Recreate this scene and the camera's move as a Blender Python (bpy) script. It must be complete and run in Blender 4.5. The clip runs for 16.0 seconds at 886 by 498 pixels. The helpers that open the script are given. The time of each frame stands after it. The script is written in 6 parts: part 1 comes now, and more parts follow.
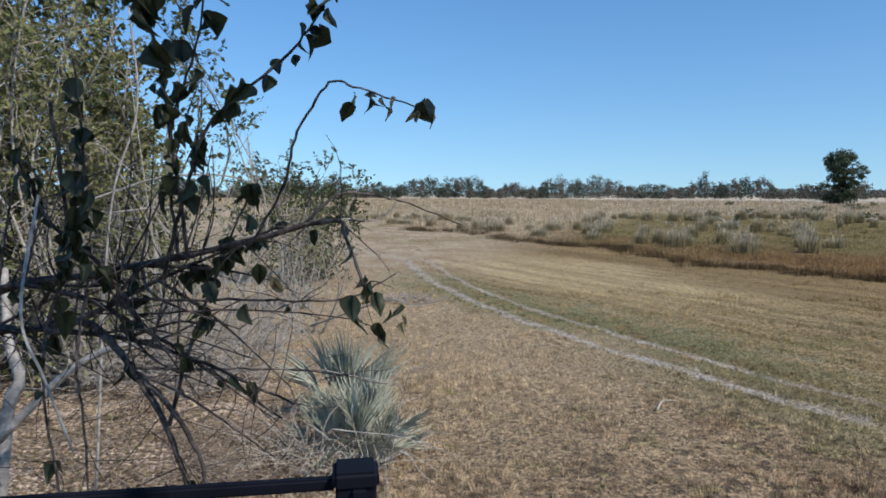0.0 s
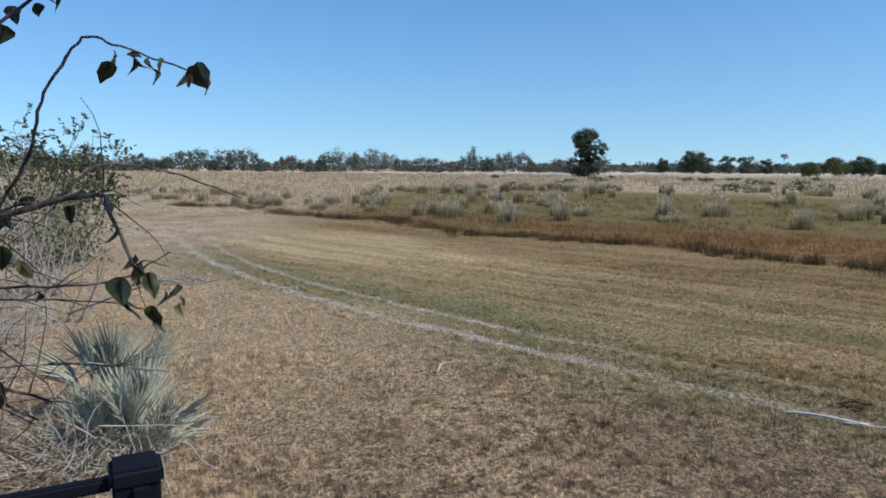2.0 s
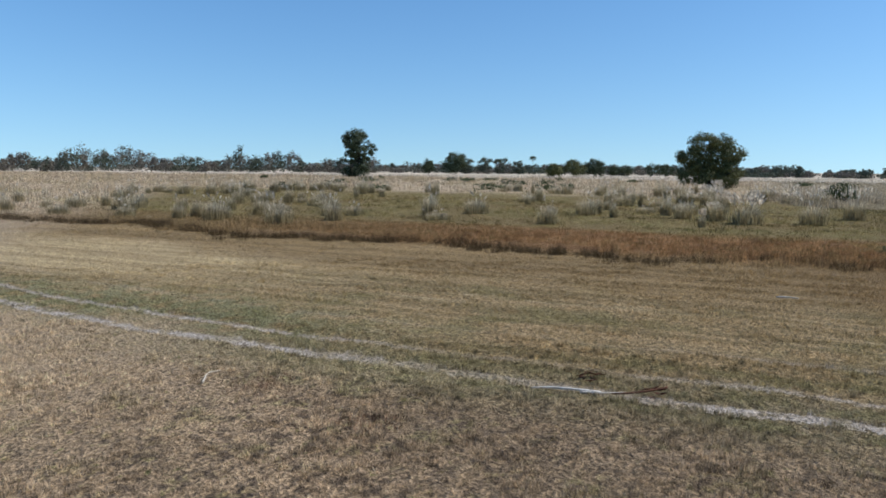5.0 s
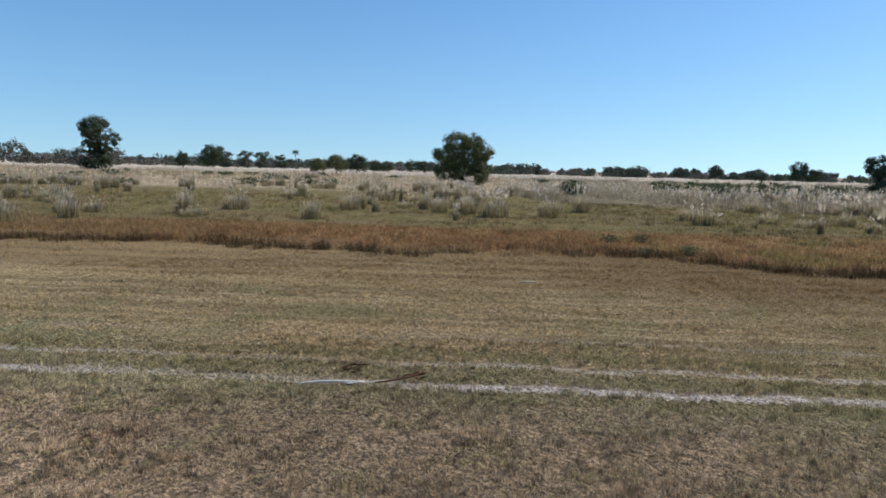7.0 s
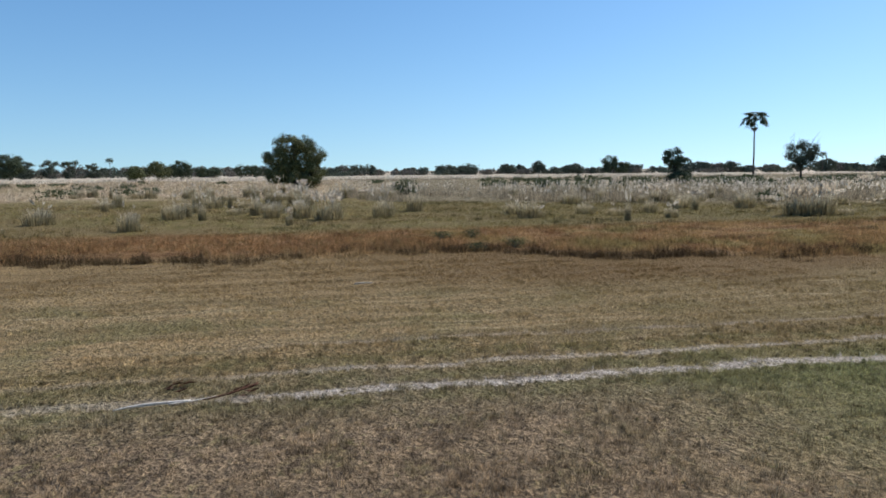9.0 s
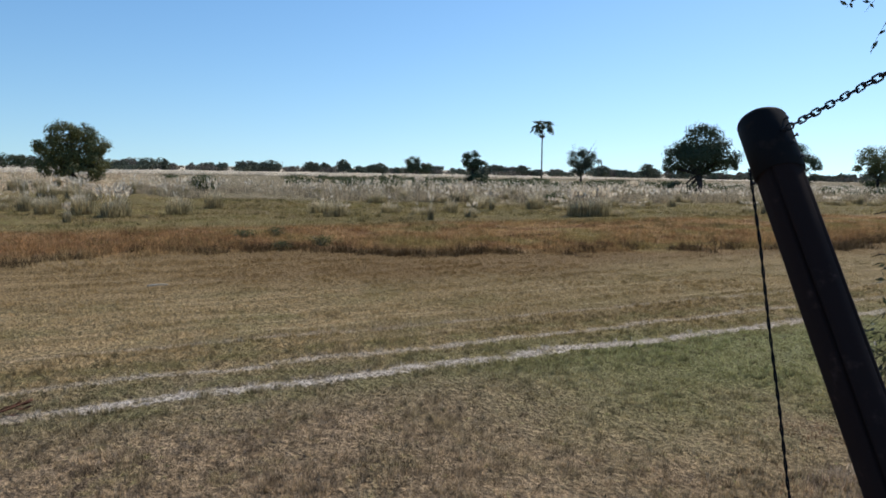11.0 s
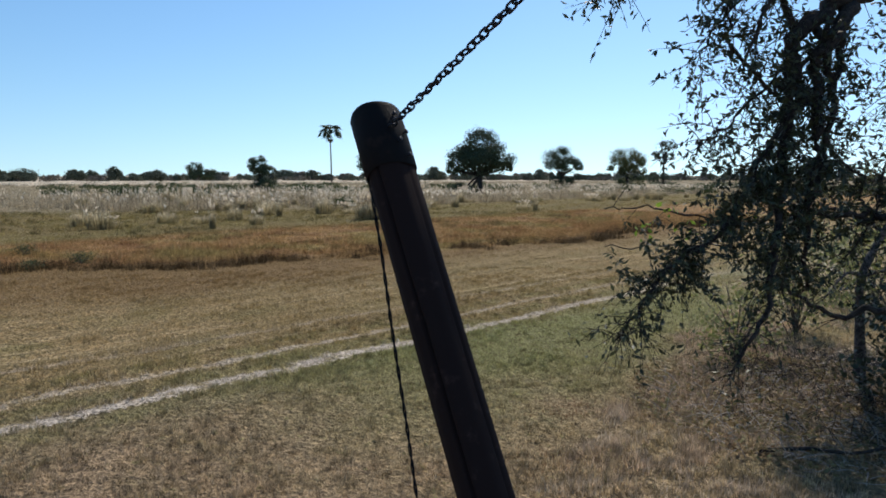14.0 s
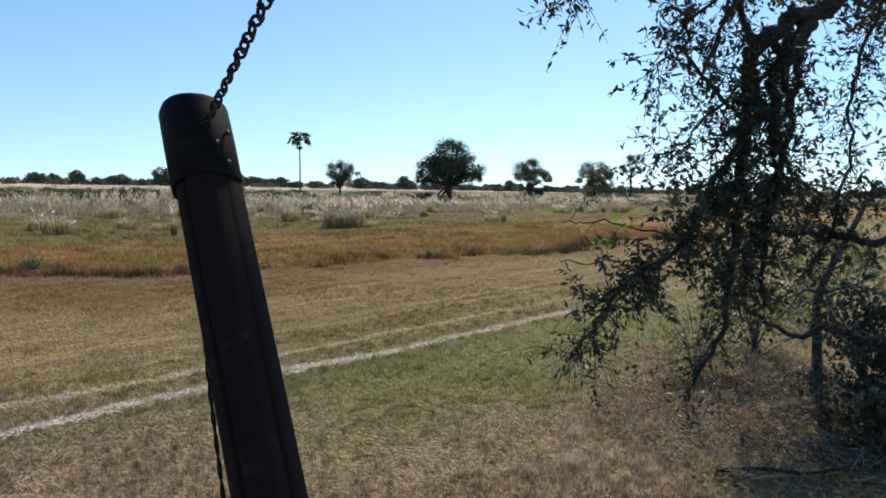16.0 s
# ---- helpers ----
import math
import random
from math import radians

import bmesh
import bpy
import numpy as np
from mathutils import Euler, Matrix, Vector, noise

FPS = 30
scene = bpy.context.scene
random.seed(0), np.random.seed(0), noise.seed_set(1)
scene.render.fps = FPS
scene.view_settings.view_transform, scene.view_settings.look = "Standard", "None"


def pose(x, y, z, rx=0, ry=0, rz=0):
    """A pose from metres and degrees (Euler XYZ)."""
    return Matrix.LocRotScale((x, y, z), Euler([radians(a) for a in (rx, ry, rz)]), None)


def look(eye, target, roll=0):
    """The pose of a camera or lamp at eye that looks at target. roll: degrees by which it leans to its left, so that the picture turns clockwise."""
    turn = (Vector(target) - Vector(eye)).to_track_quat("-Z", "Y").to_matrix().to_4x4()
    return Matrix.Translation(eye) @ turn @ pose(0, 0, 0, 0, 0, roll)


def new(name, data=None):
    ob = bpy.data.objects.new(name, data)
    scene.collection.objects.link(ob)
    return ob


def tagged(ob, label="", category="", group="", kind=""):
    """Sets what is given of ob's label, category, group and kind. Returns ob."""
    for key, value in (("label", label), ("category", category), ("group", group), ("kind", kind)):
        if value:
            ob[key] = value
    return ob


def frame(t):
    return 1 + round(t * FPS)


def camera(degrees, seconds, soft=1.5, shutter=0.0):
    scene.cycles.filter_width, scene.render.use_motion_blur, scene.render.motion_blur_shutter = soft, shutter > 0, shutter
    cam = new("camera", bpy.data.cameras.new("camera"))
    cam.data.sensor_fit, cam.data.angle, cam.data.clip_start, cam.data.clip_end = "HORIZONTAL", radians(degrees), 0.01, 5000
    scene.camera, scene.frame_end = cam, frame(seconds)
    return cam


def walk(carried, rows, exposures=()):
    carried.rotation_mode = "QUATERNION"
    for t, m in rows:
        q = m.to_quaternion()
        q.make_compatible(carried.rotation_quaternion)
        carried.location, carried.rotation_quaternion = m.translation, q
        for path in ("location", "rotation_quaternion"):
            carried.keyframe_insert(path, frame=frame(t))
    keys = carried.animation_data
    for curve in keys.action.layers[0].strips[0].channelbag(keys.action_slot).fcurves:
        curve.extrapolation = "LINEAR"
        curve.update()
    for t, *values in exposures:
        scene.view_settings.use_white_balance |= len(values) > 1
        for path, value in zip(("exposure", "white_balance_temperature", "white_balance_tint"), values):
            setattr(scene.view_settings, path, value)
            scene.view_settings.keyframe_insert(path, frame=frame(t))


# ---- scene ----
cam = camera(65.96, 16.0, soft=1.75)
walk(cam, [
    (0.0, pose(-0.000, 0.002, 3.608, 85.370, -0.085, 2.386)),
    (0.5, pose(-0.032, 0.017, 3.609, 85.827, 0.083, -0.045)),
    (1.0, pose(-0.043, 0.027, 3.604, 84.830, -1.506, -5.785)),
    (1.5, pose(-0.049, 0.023, 3.608, 84.390, -1.319, -9.624)),
    (2.0, pose(-0.027, 0.017, 3.602, 83.207, -0.265, -16.002)),
    (2.5, pose(-0.015, -0.022, 3.608, 85.007, -1.410, -18.572)),
    (3.0, pose(0.006, -0.078, 3.606, 84.210, -1.537, -21.565)),
    (5.5, pose(0.046, -0.057, 3.591, 83.130, -0.570, -39.530)),
    (6.0, pose(0.034, -0.053, 3.586, 82.690, -0.795, -44.908)),
    (6.5, pose(0.043, -0.081, 3.583, 82.641, -0.903, -49.996)),
    (7.0, pose(0.059, -0.150, 3.593, 83.221, -1.336, -54.454)),
    (7.5, pose(0.056, -0.193, 3.590, 83.107, -0.377, -57.261)),
    (8.0, pose(0.082, -0.246, 3.598, 82.929, 0.696, -60.363)),
    (8.5, pose(0.085, -0.290, 3.600, 82.870, 0.743, -64.115)),
    (9.0, pose(0.120, -0.352, 3.599, 83.408, 0.591, -68.182)),
    (11.5, pose(0.093, -0.283, 3.583, 83.021, -1.277, -89.997)),
    (12.0, pose(0.090, -0.310, 3.581, 82.972, -1.028, -95.636)),
    (12.5, pose(0.098, -0.403, 3.585, 83.325, -0.354, -97.292)),
    (13.0, pose(0.119, -0.516, 3.585, 84.214, -0.039, -96.545)),
    (13.5, pose(0.159, -0.607, 3.584, 83.047, 0.422, -97.638)),
    (14.0, pose(0.274, -0.656, 3.587, 83.854, 0.031, -101.632)),
    (14.5, pose(0.384, -0.714, 3.594, 83.313, 1.143, -104.010)),
    (15.0, pose(0.438, -0.826, 3.598, 84.665, -0.356, -101.612)),
    (15.5, pose(0.495, -0.914, 3.596, 83.839, -0.763, -102.000)),
    (16.0, pose(0.503, -0.900, 3.598, 84.682, -0.972, -104.101)),
], exposures=[(0.0, 0.0, 6430, 10), (6.0, 0.0, 6550, 10), (9.0, 0.0, 6750, 10), (12.0, 0.0, 6900, 10), (14.0, 0.06, 7050, 10), (16.0, 0.2, 7350, 10)])

# ---- light: a high sun to the right of the view, clear winter sky ----
SUN_AZ, SUN_EL = -125.0, 48.0
world = bpy.data.worlds.new("sky")
scene.world = world
world.use_nodes = True
sky = world.node_tree.nodes.new("ShaderNodeTexSky")
sky.sky_type, sky.sun_disc = "NISHITA", False
sky.sun_elevation, sky.sun_rotation = radians(SUN_EL), radians(-SUN_AZ)
sky.altitude, sky.air_density, sky.dust_density, sky.ozone_density = 2000, 0.92, 1.8, 2.8
background = world.node_tree.nodes["Background"]
background.inputs[1].default_value = 0.138
# the camera records the clear sky as a strong blue
sky_tint = world.node_tree.nodes.new("ShaderNodeMixRGB")
sky_tint.blend_type, sky_tint.inputs[0].default_value, sky_tint.inputs[2].default_value = "MULTIPLY", 1.0, (0.88, 0.99, 1.03, 1)
deeper = world.node_tree.nodes.new("ShaderNodeHueSaturation")
deeper.inputs["Saturation"].default_value = 1.18
# hazy air near the ground: the sky pales slowly towards the horizon
sky_way = world.node_tree.nodes.new("ShaderNodeTexCoord")
sky_lift = world.node_tree.nodes.new("ShaderNodeMapping")
sky_lift.inputs["Location"].default_value, sky_lift.inputs["Scale"].default_value = (0, 0, 0.045), (1, 1, 0.55)
world.node_tree.links.new(sky_way.outputs["Generated"], sky_lift.inputs["Vector"])
world.node_tree.links.new(sky_lift.outputs[0], sky.inputs["Vector"])
world.node_tree.links.new(sky.outputs[0], deeper.inputs["Color"])
world.node_tree.links.new(deeper.outputs[0], sky_tint.inputs[1])
world.node_tree.links.new(sky_tint.outputs[0], background.inputs[0])
SUN_WAY = Vector((-math.sin(radians(SUN_AZ)) * math.cos(radians(SUN_EL)),
                  math.cos(radians(SUN_AZ)) * math.cos(radians(SUN_EL)), math.sin(radians(SUN_EL))))
sun_data = bpy.data.lights.new("sun", "SUN")
sun_data.energy, sun_data.angle, sun_data.color = 4.3, radians(0.5), (1.0, 0.94, 0.86)
sun = new("sun", sun_data)
sun.matrix_world = look(SUN_WAY * 60, (0, 0, 0))
scene.view_settings.exposure = 0.0

# ---- the lie of the land: n runs across the track, s along it ----
NX, NY = 0.85, 0.527


def across(x, y):
    return NX * x + NY * y


def along(x, y):
    return NY * x - NX * y


def from_ns(n, s):
    return NX * n + NY * s, NY * n - NX * s


def height(x, y):
    """Gentle bumps of the ground."""
    near = np.clip((90 - np.hypot(x, y)) / 60, 0, 1)
    bumps = 0.016 * (np.sin(1.3 * x + 0.7 * y) + np.sin(0.9 * y - 1.7 * x + 2) + np.sin(2.9 * x + 2.3 * y + 1))
    return near * bumps


def rut_bend(s):
    return np.minimum(0.0087 * np.clip(-s - 8, 0, None) ** 2, 5.5)


# ---- node helpers ----
def link_in(nt, socket, value):
    if isinstance(value, bpy.types.NodeSocket):
        nt.links.new(value, socket)
    elif value is not None:
        socket.default_value = value


def calc(nt, op, a, b=None, c=None, clamp=False):
    node = nt.nodes.new("ShaderNodeMath")
    node.operation, node.use_clamp = op, clamp
    for socket, value in zip(node.inputs, (a, b, c)):
        link_in(nt, socket, value)
    return node.outputs[0]


def smooth(nt, value, low, high):
    node = nt.nodes.new("ShaderNodeMapRange")
    node.interpolation_type = "SMOOTHSTEP"
    for i, v in enumerate((value, low, high, 0.0, 1.0)):
        link_in(nt, node.inputs[i], v)
    return node.outputs[0]


def blend(nt, fac, a, b, mode="MIX"):
    node = nt.nodes.new("ShaderNodeMixRGB")
    node.blend_type, node.use_clamp = mode, mode == "MULTIPLY"
    for socket, value in zip(node.inputs, (fac, (*a, 1) if isinstance(a, tuple) else a, (*b, 1) if isinstance(b, tuple) else b)):
        link_in(nt, socket, value)
    return node.outputs[0]


def grain(nt, vector, scale, detail=3.0, rough=0.55):
    node = nt.nodes.new("ShaderNodeTexNoise")
    link_in(nt, node.inputs["Vector"], vector)
    node.inputs["Scale"].default_value, node.inputs["Detail"].default_value, node.inputs["Roughness"].default_value = scale, detail, rough
    return node.outputs[0]


def dot(nt, vector, way):
    node = nt.nodes.new("ShaderNodeVectorMath")
    node.operation = "DOT_PRODUCT"
    link_in(nt, node.inputs[0], vector)
    node.inputs[1].default_value = way
    return node.outputs["Value"]


def position(nt):
    return nt.nodes.new("ShaderNodeNewGeometry").outputs["Position"]


def island(nt):
    return nt.nodes.new("ShaderNodeNewGeometry").outputs["Random Per Island"]


def blank(name):
    m = bpy.data.materials.new(name)
    m.use_nodes = True
    nt = m.node_tree
    return m, nt, nt.nodes["Principled BSDF"]


def relief(nt, bsdf, value, strength, distance):
    node = nt.nodes.new("ShaderNodeBump")
    node.inputs["Strength"].default_value, node.inputs["Distance"].default_value = strength, distance
    nt.links.new(value, node.inputs["Height"])
    nt.links.new(node.outputs[0], bsdf.inputs["Normal"])


# ---- colour of the plain by place, shared by the soil and what grows on it ----
def field_group():
    g = bpy.data.node_groups.new("field_colour", "ShaderNodeTree")
    g.interface.new_socket("Colour", in_out="OUTPUT", socket_type="NodeSocketColor")
    g.interface.new_socket("Sand", in_out="OUTPUT", socket_type="NodeSocketFloat")
    out = g.nodes.new("NodeGroupOutput")
    p = position(g)
    n0, s = dot(g, p, (NX, NY, 0)), dot(g, p, (NY, -NX, 0))
    big = grain(g, p, 0.07, 3)
    mid = grain(g, p, 0.45, 4)
    fine = grain(g, p, 2.6, 4)
    wob = calc(g, "SUBTRACT", big, 0.5)
    n = calc(g, "ADD", n0, calc(g, "MULTIPLY", wob, 7.0))
    n = calc(g, "ADD", n, calc(g, "MULTIPLY", calc(g, "SUBTRACT", mid, 0.5), 3.5))
    # streaks left by mowing, drawn out along the track
    streak_at = g.nodes.new("ShaderNodeCombineXYZ")
    link_in(g, streak_at.inputs[0], calc(g, "MULTIPLY", n0, 1.5))
    link_in(g, streak_at.inputs[1], calc(g, "MULTIPLY", s, 0.05))
    streak = grain(g, streak_at.outputs[0], 1.0, 3, 0.6)
    # near turf: dry straw, grey-brown and some green
    tuft = grain(g, p, 6.5, 3, 0.6)
    spread_out = grain(g, p, 1.3, 4, 0.6)
    turf = blend(g, smooth(g, mid, 0.36, 0.64), (0.32, 0.235, 0.145), (0.45, 0.33, 0.205))
    turf = blend(g, calc(g, "MULTIPLY", smooth(g, spread_out, 0.52, 0.64), 0.65), turf, (0.27, 0.24, 0.105))
    turf = blend(g, calc(g, "MULTIPLY", smooth(g, tuft, 0.56, 0.44), smooth(g, fine, 0.4, 0.55)), turf, (0.145, 0.108, 0.075))
    left = smooth(g, s, -4.0, -12.0)
    turf = blend(g, calc(g, "MULTIPLY", left, 0.65), turf, (0.50, 0.385, 0.25))
    green_r = calc(g, "MULTIPLY", smooth(g, s, 3.0, 12.0), smooth(g, mid, 0.28, 0.56))
    turf = blend(g, calc(g, "MULTIPLY", green_r, 0.7), turf, (0.215, 0.19, 0.096))
    turf = blend(g, calc(g, "MULTIPLY", smooth(g, s, 0.0, 7.0), smooth(g, spread_out, 0.4, 0.6)), turf, (0.285, 0.22, 0.13))
    verge = calc(g, "MULTIPLY", smooth(g, s, -15.0, -6.0), smooth(g, n0, 8.8, 10.6))
    turf = blend(g, calc(g, "MULTIPLY", verge, 0.5), turf, (0.20, 0.20, 0.095))
    turf = blend(g, calc(g, "MULTIPLY", smooth(g, tuft, 0.62, 0.72), 0.6), turf, (0.18, 0.22, 0.06))
    lush = calc(g, "MULTIPLY", calc(g, "MULTIPLY", smooth(g, s, 3.0, 11.0), smooth(g, s, 24.0, 18.0)), smooth(g, n, 5.8, 8.6))
    turf = blend(g, calc(g, "MULTIPLY", lush, 0.8), turf, (0.185, 0.195, 0.08))
    # worn grey-brown turf straight ahead of the stand
    ahead = calc(g, "MULTIPLY", smooth(g, s, -6.0, -1.0), smooth(g, s, 7.5, 4.0))
    turf = blend(g, calc(g, "MULTIPLY", ahead, 0.45), turf, (0.22, 0.165, 0.105))
    # greener strip past the wheel ruts
    past = blend(g, smooth(g, streak, 0.38, 0.62), (0.262, 0.192, 0.095), (0.405, 0.292, 0.155))
    past = blend(g, calc(g, "MULTIPLY", smooth(g, mid, 0.47, 0.66), 0.55), past, (0.20, 0.185, 0.08))
    past = blend(g, calc(g, "MULTIPLY", smooth(g, tuft, 0.50, 0.40), 0.65), past, (0.13, 0.11, 0.06))
    past = blend(g, calc(g, "MULTIPLY", smooth(g, s, 0.0, 13.0), 0.65), past, (0.205, 0.148, 0.066))
    # thin rows of pale cut straw left along the track
    row_at = g.nodes.new("ShaderNodeCombineXYZ")
    link_in(g, row_at.inputs[0], calc(g, "MULTIPLY", n0, 2.4))
    link_in(g, row_at.inputs[1], calc(g, "MULTIPLY", s, 0.09))
    rows = smooth(g, grain(g, row_at.outputs[0], 1.0, 4, 0.7), 0.54, 0.66)
    past = blend(g, calc(g, "MULTIPLY", rows, calc(g, "MULTIPLY", smooth(g, fine, 0.38, 0.56), 0.8)), past, (0.44, 0.345, 0.20))
    # short green growth beside the track where it comes from
    grown = calc(g, "MULTIPLY", calc(g, "MULTIPLY", smooth(g, s, -4.0, -11.0), smooth(g, n, 15.8, 14.0)), smooth(g, spread_out, 0.36, 0.56))
    past = blend(g, calc(g, "MULTIPLY", grown, 0.75), past, (0.20, 0.205, 0.105))
    colour = blend(g, smooth(g, n, 10.5, 13.0), turf, past)
    # pale straw sweep where the track comes from, dull brown before the sedge
    straw = blend(g, smooth(g, streak, 0.4, 0.62), (0.36, 0.27, 0.145), (0.52, 0.40, 0.22))
    sweep = calc(g, "MULTIPLY", smooth(g, s, -9.0, -19.0), smooth(g, n, 14.5, 17.5))
    colour = blend(g, sweep, colour, straw)
    dull = blend(g, smooth(g, streak, 0.35, 0.65), (0.21, 0.145, 0.07), (0.32, 0.225, 0.11))
    dull = blend(g, calc(g, "MULTIPLY", smooth(g, s, -4.0, 9.0), 0.8), dull, (0.16, 0.100, 0.043))
    far_left = calc(g, "MULTIPLY", smooth(g, s, -10.0, -30.0), 4.0)
    n_dull = calc(g, "SUBTRACT", n, far_left)
    colour = blend(g, smooth(g, n_dull, 18.0, 23.0), colour, dull)
    # red-brown sedge, then green flat with straw, then the wide pale field
    sedge = blend(g, smooth(g, mid, 0.36, 0.66), (0.19, 0.10, 0.043), (0.285, 0.16, 0.07))
    sedge = blend(g, calc(g, "MULTIPLY", smooth(g, spread_out, 0.53, 0.66), 0.6), sedge, (0.15, 0.125, 0.055))
    golden = calc(g, "MULTIPLY", smooth(g, s, 6.0, 20.0), smooth(g, mid, 0.4, 0.6))
    sedge = blend(g, calc(g, "MULTIPLY", golden, 0.8), sedge, (0.29, 0.18, 0.075))
    sedge = blend(g, smooth(g, s, -4.0, -40.0), sedge, (0.22, 0.155, 0.075))
    green_in = calc(g, "MULTIPLY", smooth(g, s, 0.0, 10.0), smooth(g, grain(g, p, 0.16, 3), 0.5, 0.62))
    sedge = blend(g, calc(g, "MULTIPLY", green_in, 0.7), sedge, (0.20, 0.165, 0.06))
    rise = calc(g, "SUBTRACT", calc(g, "MULTIPLY", smooth(g, s, 4.0, 26.0), 6.5), calc(g, "MULTIPLY", smooth(g, s, -22.0, -45.0), 2.5))
    n_sedge = calc(g, "ADD", calc(g, "ADD", n0, calc(g, "MULTIPLY", calc(g, "SUBTRACT", n, n0), 0.4)), rise)
    colour = blend(g, smooth(g, n_sedge, 28.5, 31.5), colour, sedge)
    flat = blend(g, smooth(g, mid, 0.38, 0.62), (0.148, 0.133, 0.045), (0.235, 0.185, 0.078))
    flat = blend(g, calc(g, "MULTIPLY", smooth(g, fine, 0.5, 0.7), 0.5), flat, (0.16, 0.10, 0.05))
    flat = blend(g, calc(g, "MULTIPLY", smooth(g, spread_out, 0.42, 0.6), 0.75), flat, (0.175, 0.125, 0.055))
    flat = blend(g, calc(g, "MULTIPLY", smooth(g, grain(g, p, 0.11, 3), 0.47, 0.6), 0.7), flat, (0.19, 0.135, 0.062))
    flat = blend(g, calc(g, "MULTIPLY", smooth(g, s, 0.0, 14.0), 0.5), flat, (0.135, 0.105, 0.038))
    colour = blend(g, smooth(g, n, 39.0, 44.0), colour, flat)
    field = blend(g, smooth(g, mid, 0.4, 0.6), (0.38, 0.28, 0.18), (0.46, 0.37, 0.25))
    field = blend(g, calc(g, "MULTIPLY", smooth(g, big, 0.5, 0.62), 0.55), field, (0.24, 0.20, 0.09))
    # tall straw: a tongue along the wood, and the far side of the flat
    tongue = smooth(g, calc(g, "MULTIPLY_ADD", calc(g, "SUBTRACT", n, 37.0), -0.85, calc(g, "MULTIPLY", s, -1.0)), 40.0, 53.0)
    colour = blend(g, calc(g, "MAXIMUM", tongue, smooth(g, n, 88.0, 108.0)), colour, field)
    # rank grey grass and scrub on the wet side, pale again beyond it
    rank = blend(g, smooth(g, mid, 0.38, 0.62), (0.155, 0.13, 0.075), (0.26, 0.21, 0.135))
    wet = calc(g, "MULTIPLY", smooth(g, s, 2.0, 16.0), smooth(g, calc(g, "MULTIPLY_ADD", smooth(g, s, 8.0, 45.0), 16.0, n), 74.0, 84.0))
    colour = blend(g, wet, colour, rank)
    colour = blend(g, smooth(g, n0, 250.0, 310.0), colour, (0.55, 0.47, 0.36))
    # two wheel ruts in pale sand and a faint third
    bend_in = calc(g, "MAXIMUM", calc(g, "SUBTRACT", -8.0, s), 0.0)
    bend = calc(g, "MINIMUM", calc(g, "MULTIPLY", calc(g, "MULTIPLY", bend_in, bend_in), 0.0087), 5.5)
    line = calc(g, "SUBTRACT", n0, bend)
    sway = calc(g, "MULTIPLY", calc(g, "SUBTRACT", grain(g, p, 0.35, 2), 0.5), 0.5)
    ragged = calc(g, "MULTIPLY", calc(g, "SUBTRACT", grain(g, p, 7.0, 6, 0.75), 0.5), 0.75)
    line = calc(g, "ADD", calc(g, "ADD", line, sway), ragged)
    worn = smooth(g, s, -2.5, 1.5)
    worn_left = smooth(g, s, -4.5, -9.0)
    # greener growth along the edges of the ruts
    edge = None
    for centre in (10.45, 11.62, 12.8):
        m = smooth(g, calc(g, "ABSOLUTE", calc(g, "SUBTRACT", line, centre)), 0.42, 0.12)
        edge = m if edge is None else calc(g, "MAXIMUM", edge, m)
    edge = calc(g, "MULTIPLY", edge, calc(g, "MULTIPLY", smooth(g, s, -8.0, 2.0), smooth(g, spread_out, 0.38, 0.55)))
    colour = blend(g, calc(g, "MULTIPLY", edge, 0.5), colour, (0.165, 0.155, 0.066))
    ruts = None
    for centre, half, base, right, leftward in ((11.0, 0.19, 0.38, 0.85, 0.72), (12.25, 0.12, 0.26, 0.42, 0.65), (14.1, 0.13, 0.08, 0.28, 0.08)):
        d = calc(g, "ABSOLUTE", calc(g, "SUBTRACT", line, centre))
        m = smooth(g, d, half + 0.05, half - 0.06)
        amount = calc(g, "ADD", calc(g, "MULTIPLY", worn, right), calc(g, "ADD", base, calc(g, "MULTIPLY", worn_left, leftward)))
        patchy = smooth(g, grain(g, p, 2.2, 5, 0.65), 0.30, 0.56)
        m = calc(g, "MULTIPLY", m, calc(g, "MULTIPLY", amount, patchy), clamp=True)
        ruts = m if ruts is None else calc(g, "MAXIMUM", ruts, m)
    sand = blend(g, fine, (0.30, 0.255, 0.205), (0.58, 0.51, 0.43))
    fade = smooth(g, s, 32.0, 9.0)
    ruts = calc(g, "MULTIPLY", ruts, fade)
    g.links.new(blend(g, ruts, colour, sand), out.inputs[0])
    g.links.new(ruts, out.inputs[1])
    return g


FIELD = field_group()


def field_colour(nt):
    node = nt.nodes.new("ShaderNodeGroup")
    node.node_tree = FIELD
    return node.outputs[0]


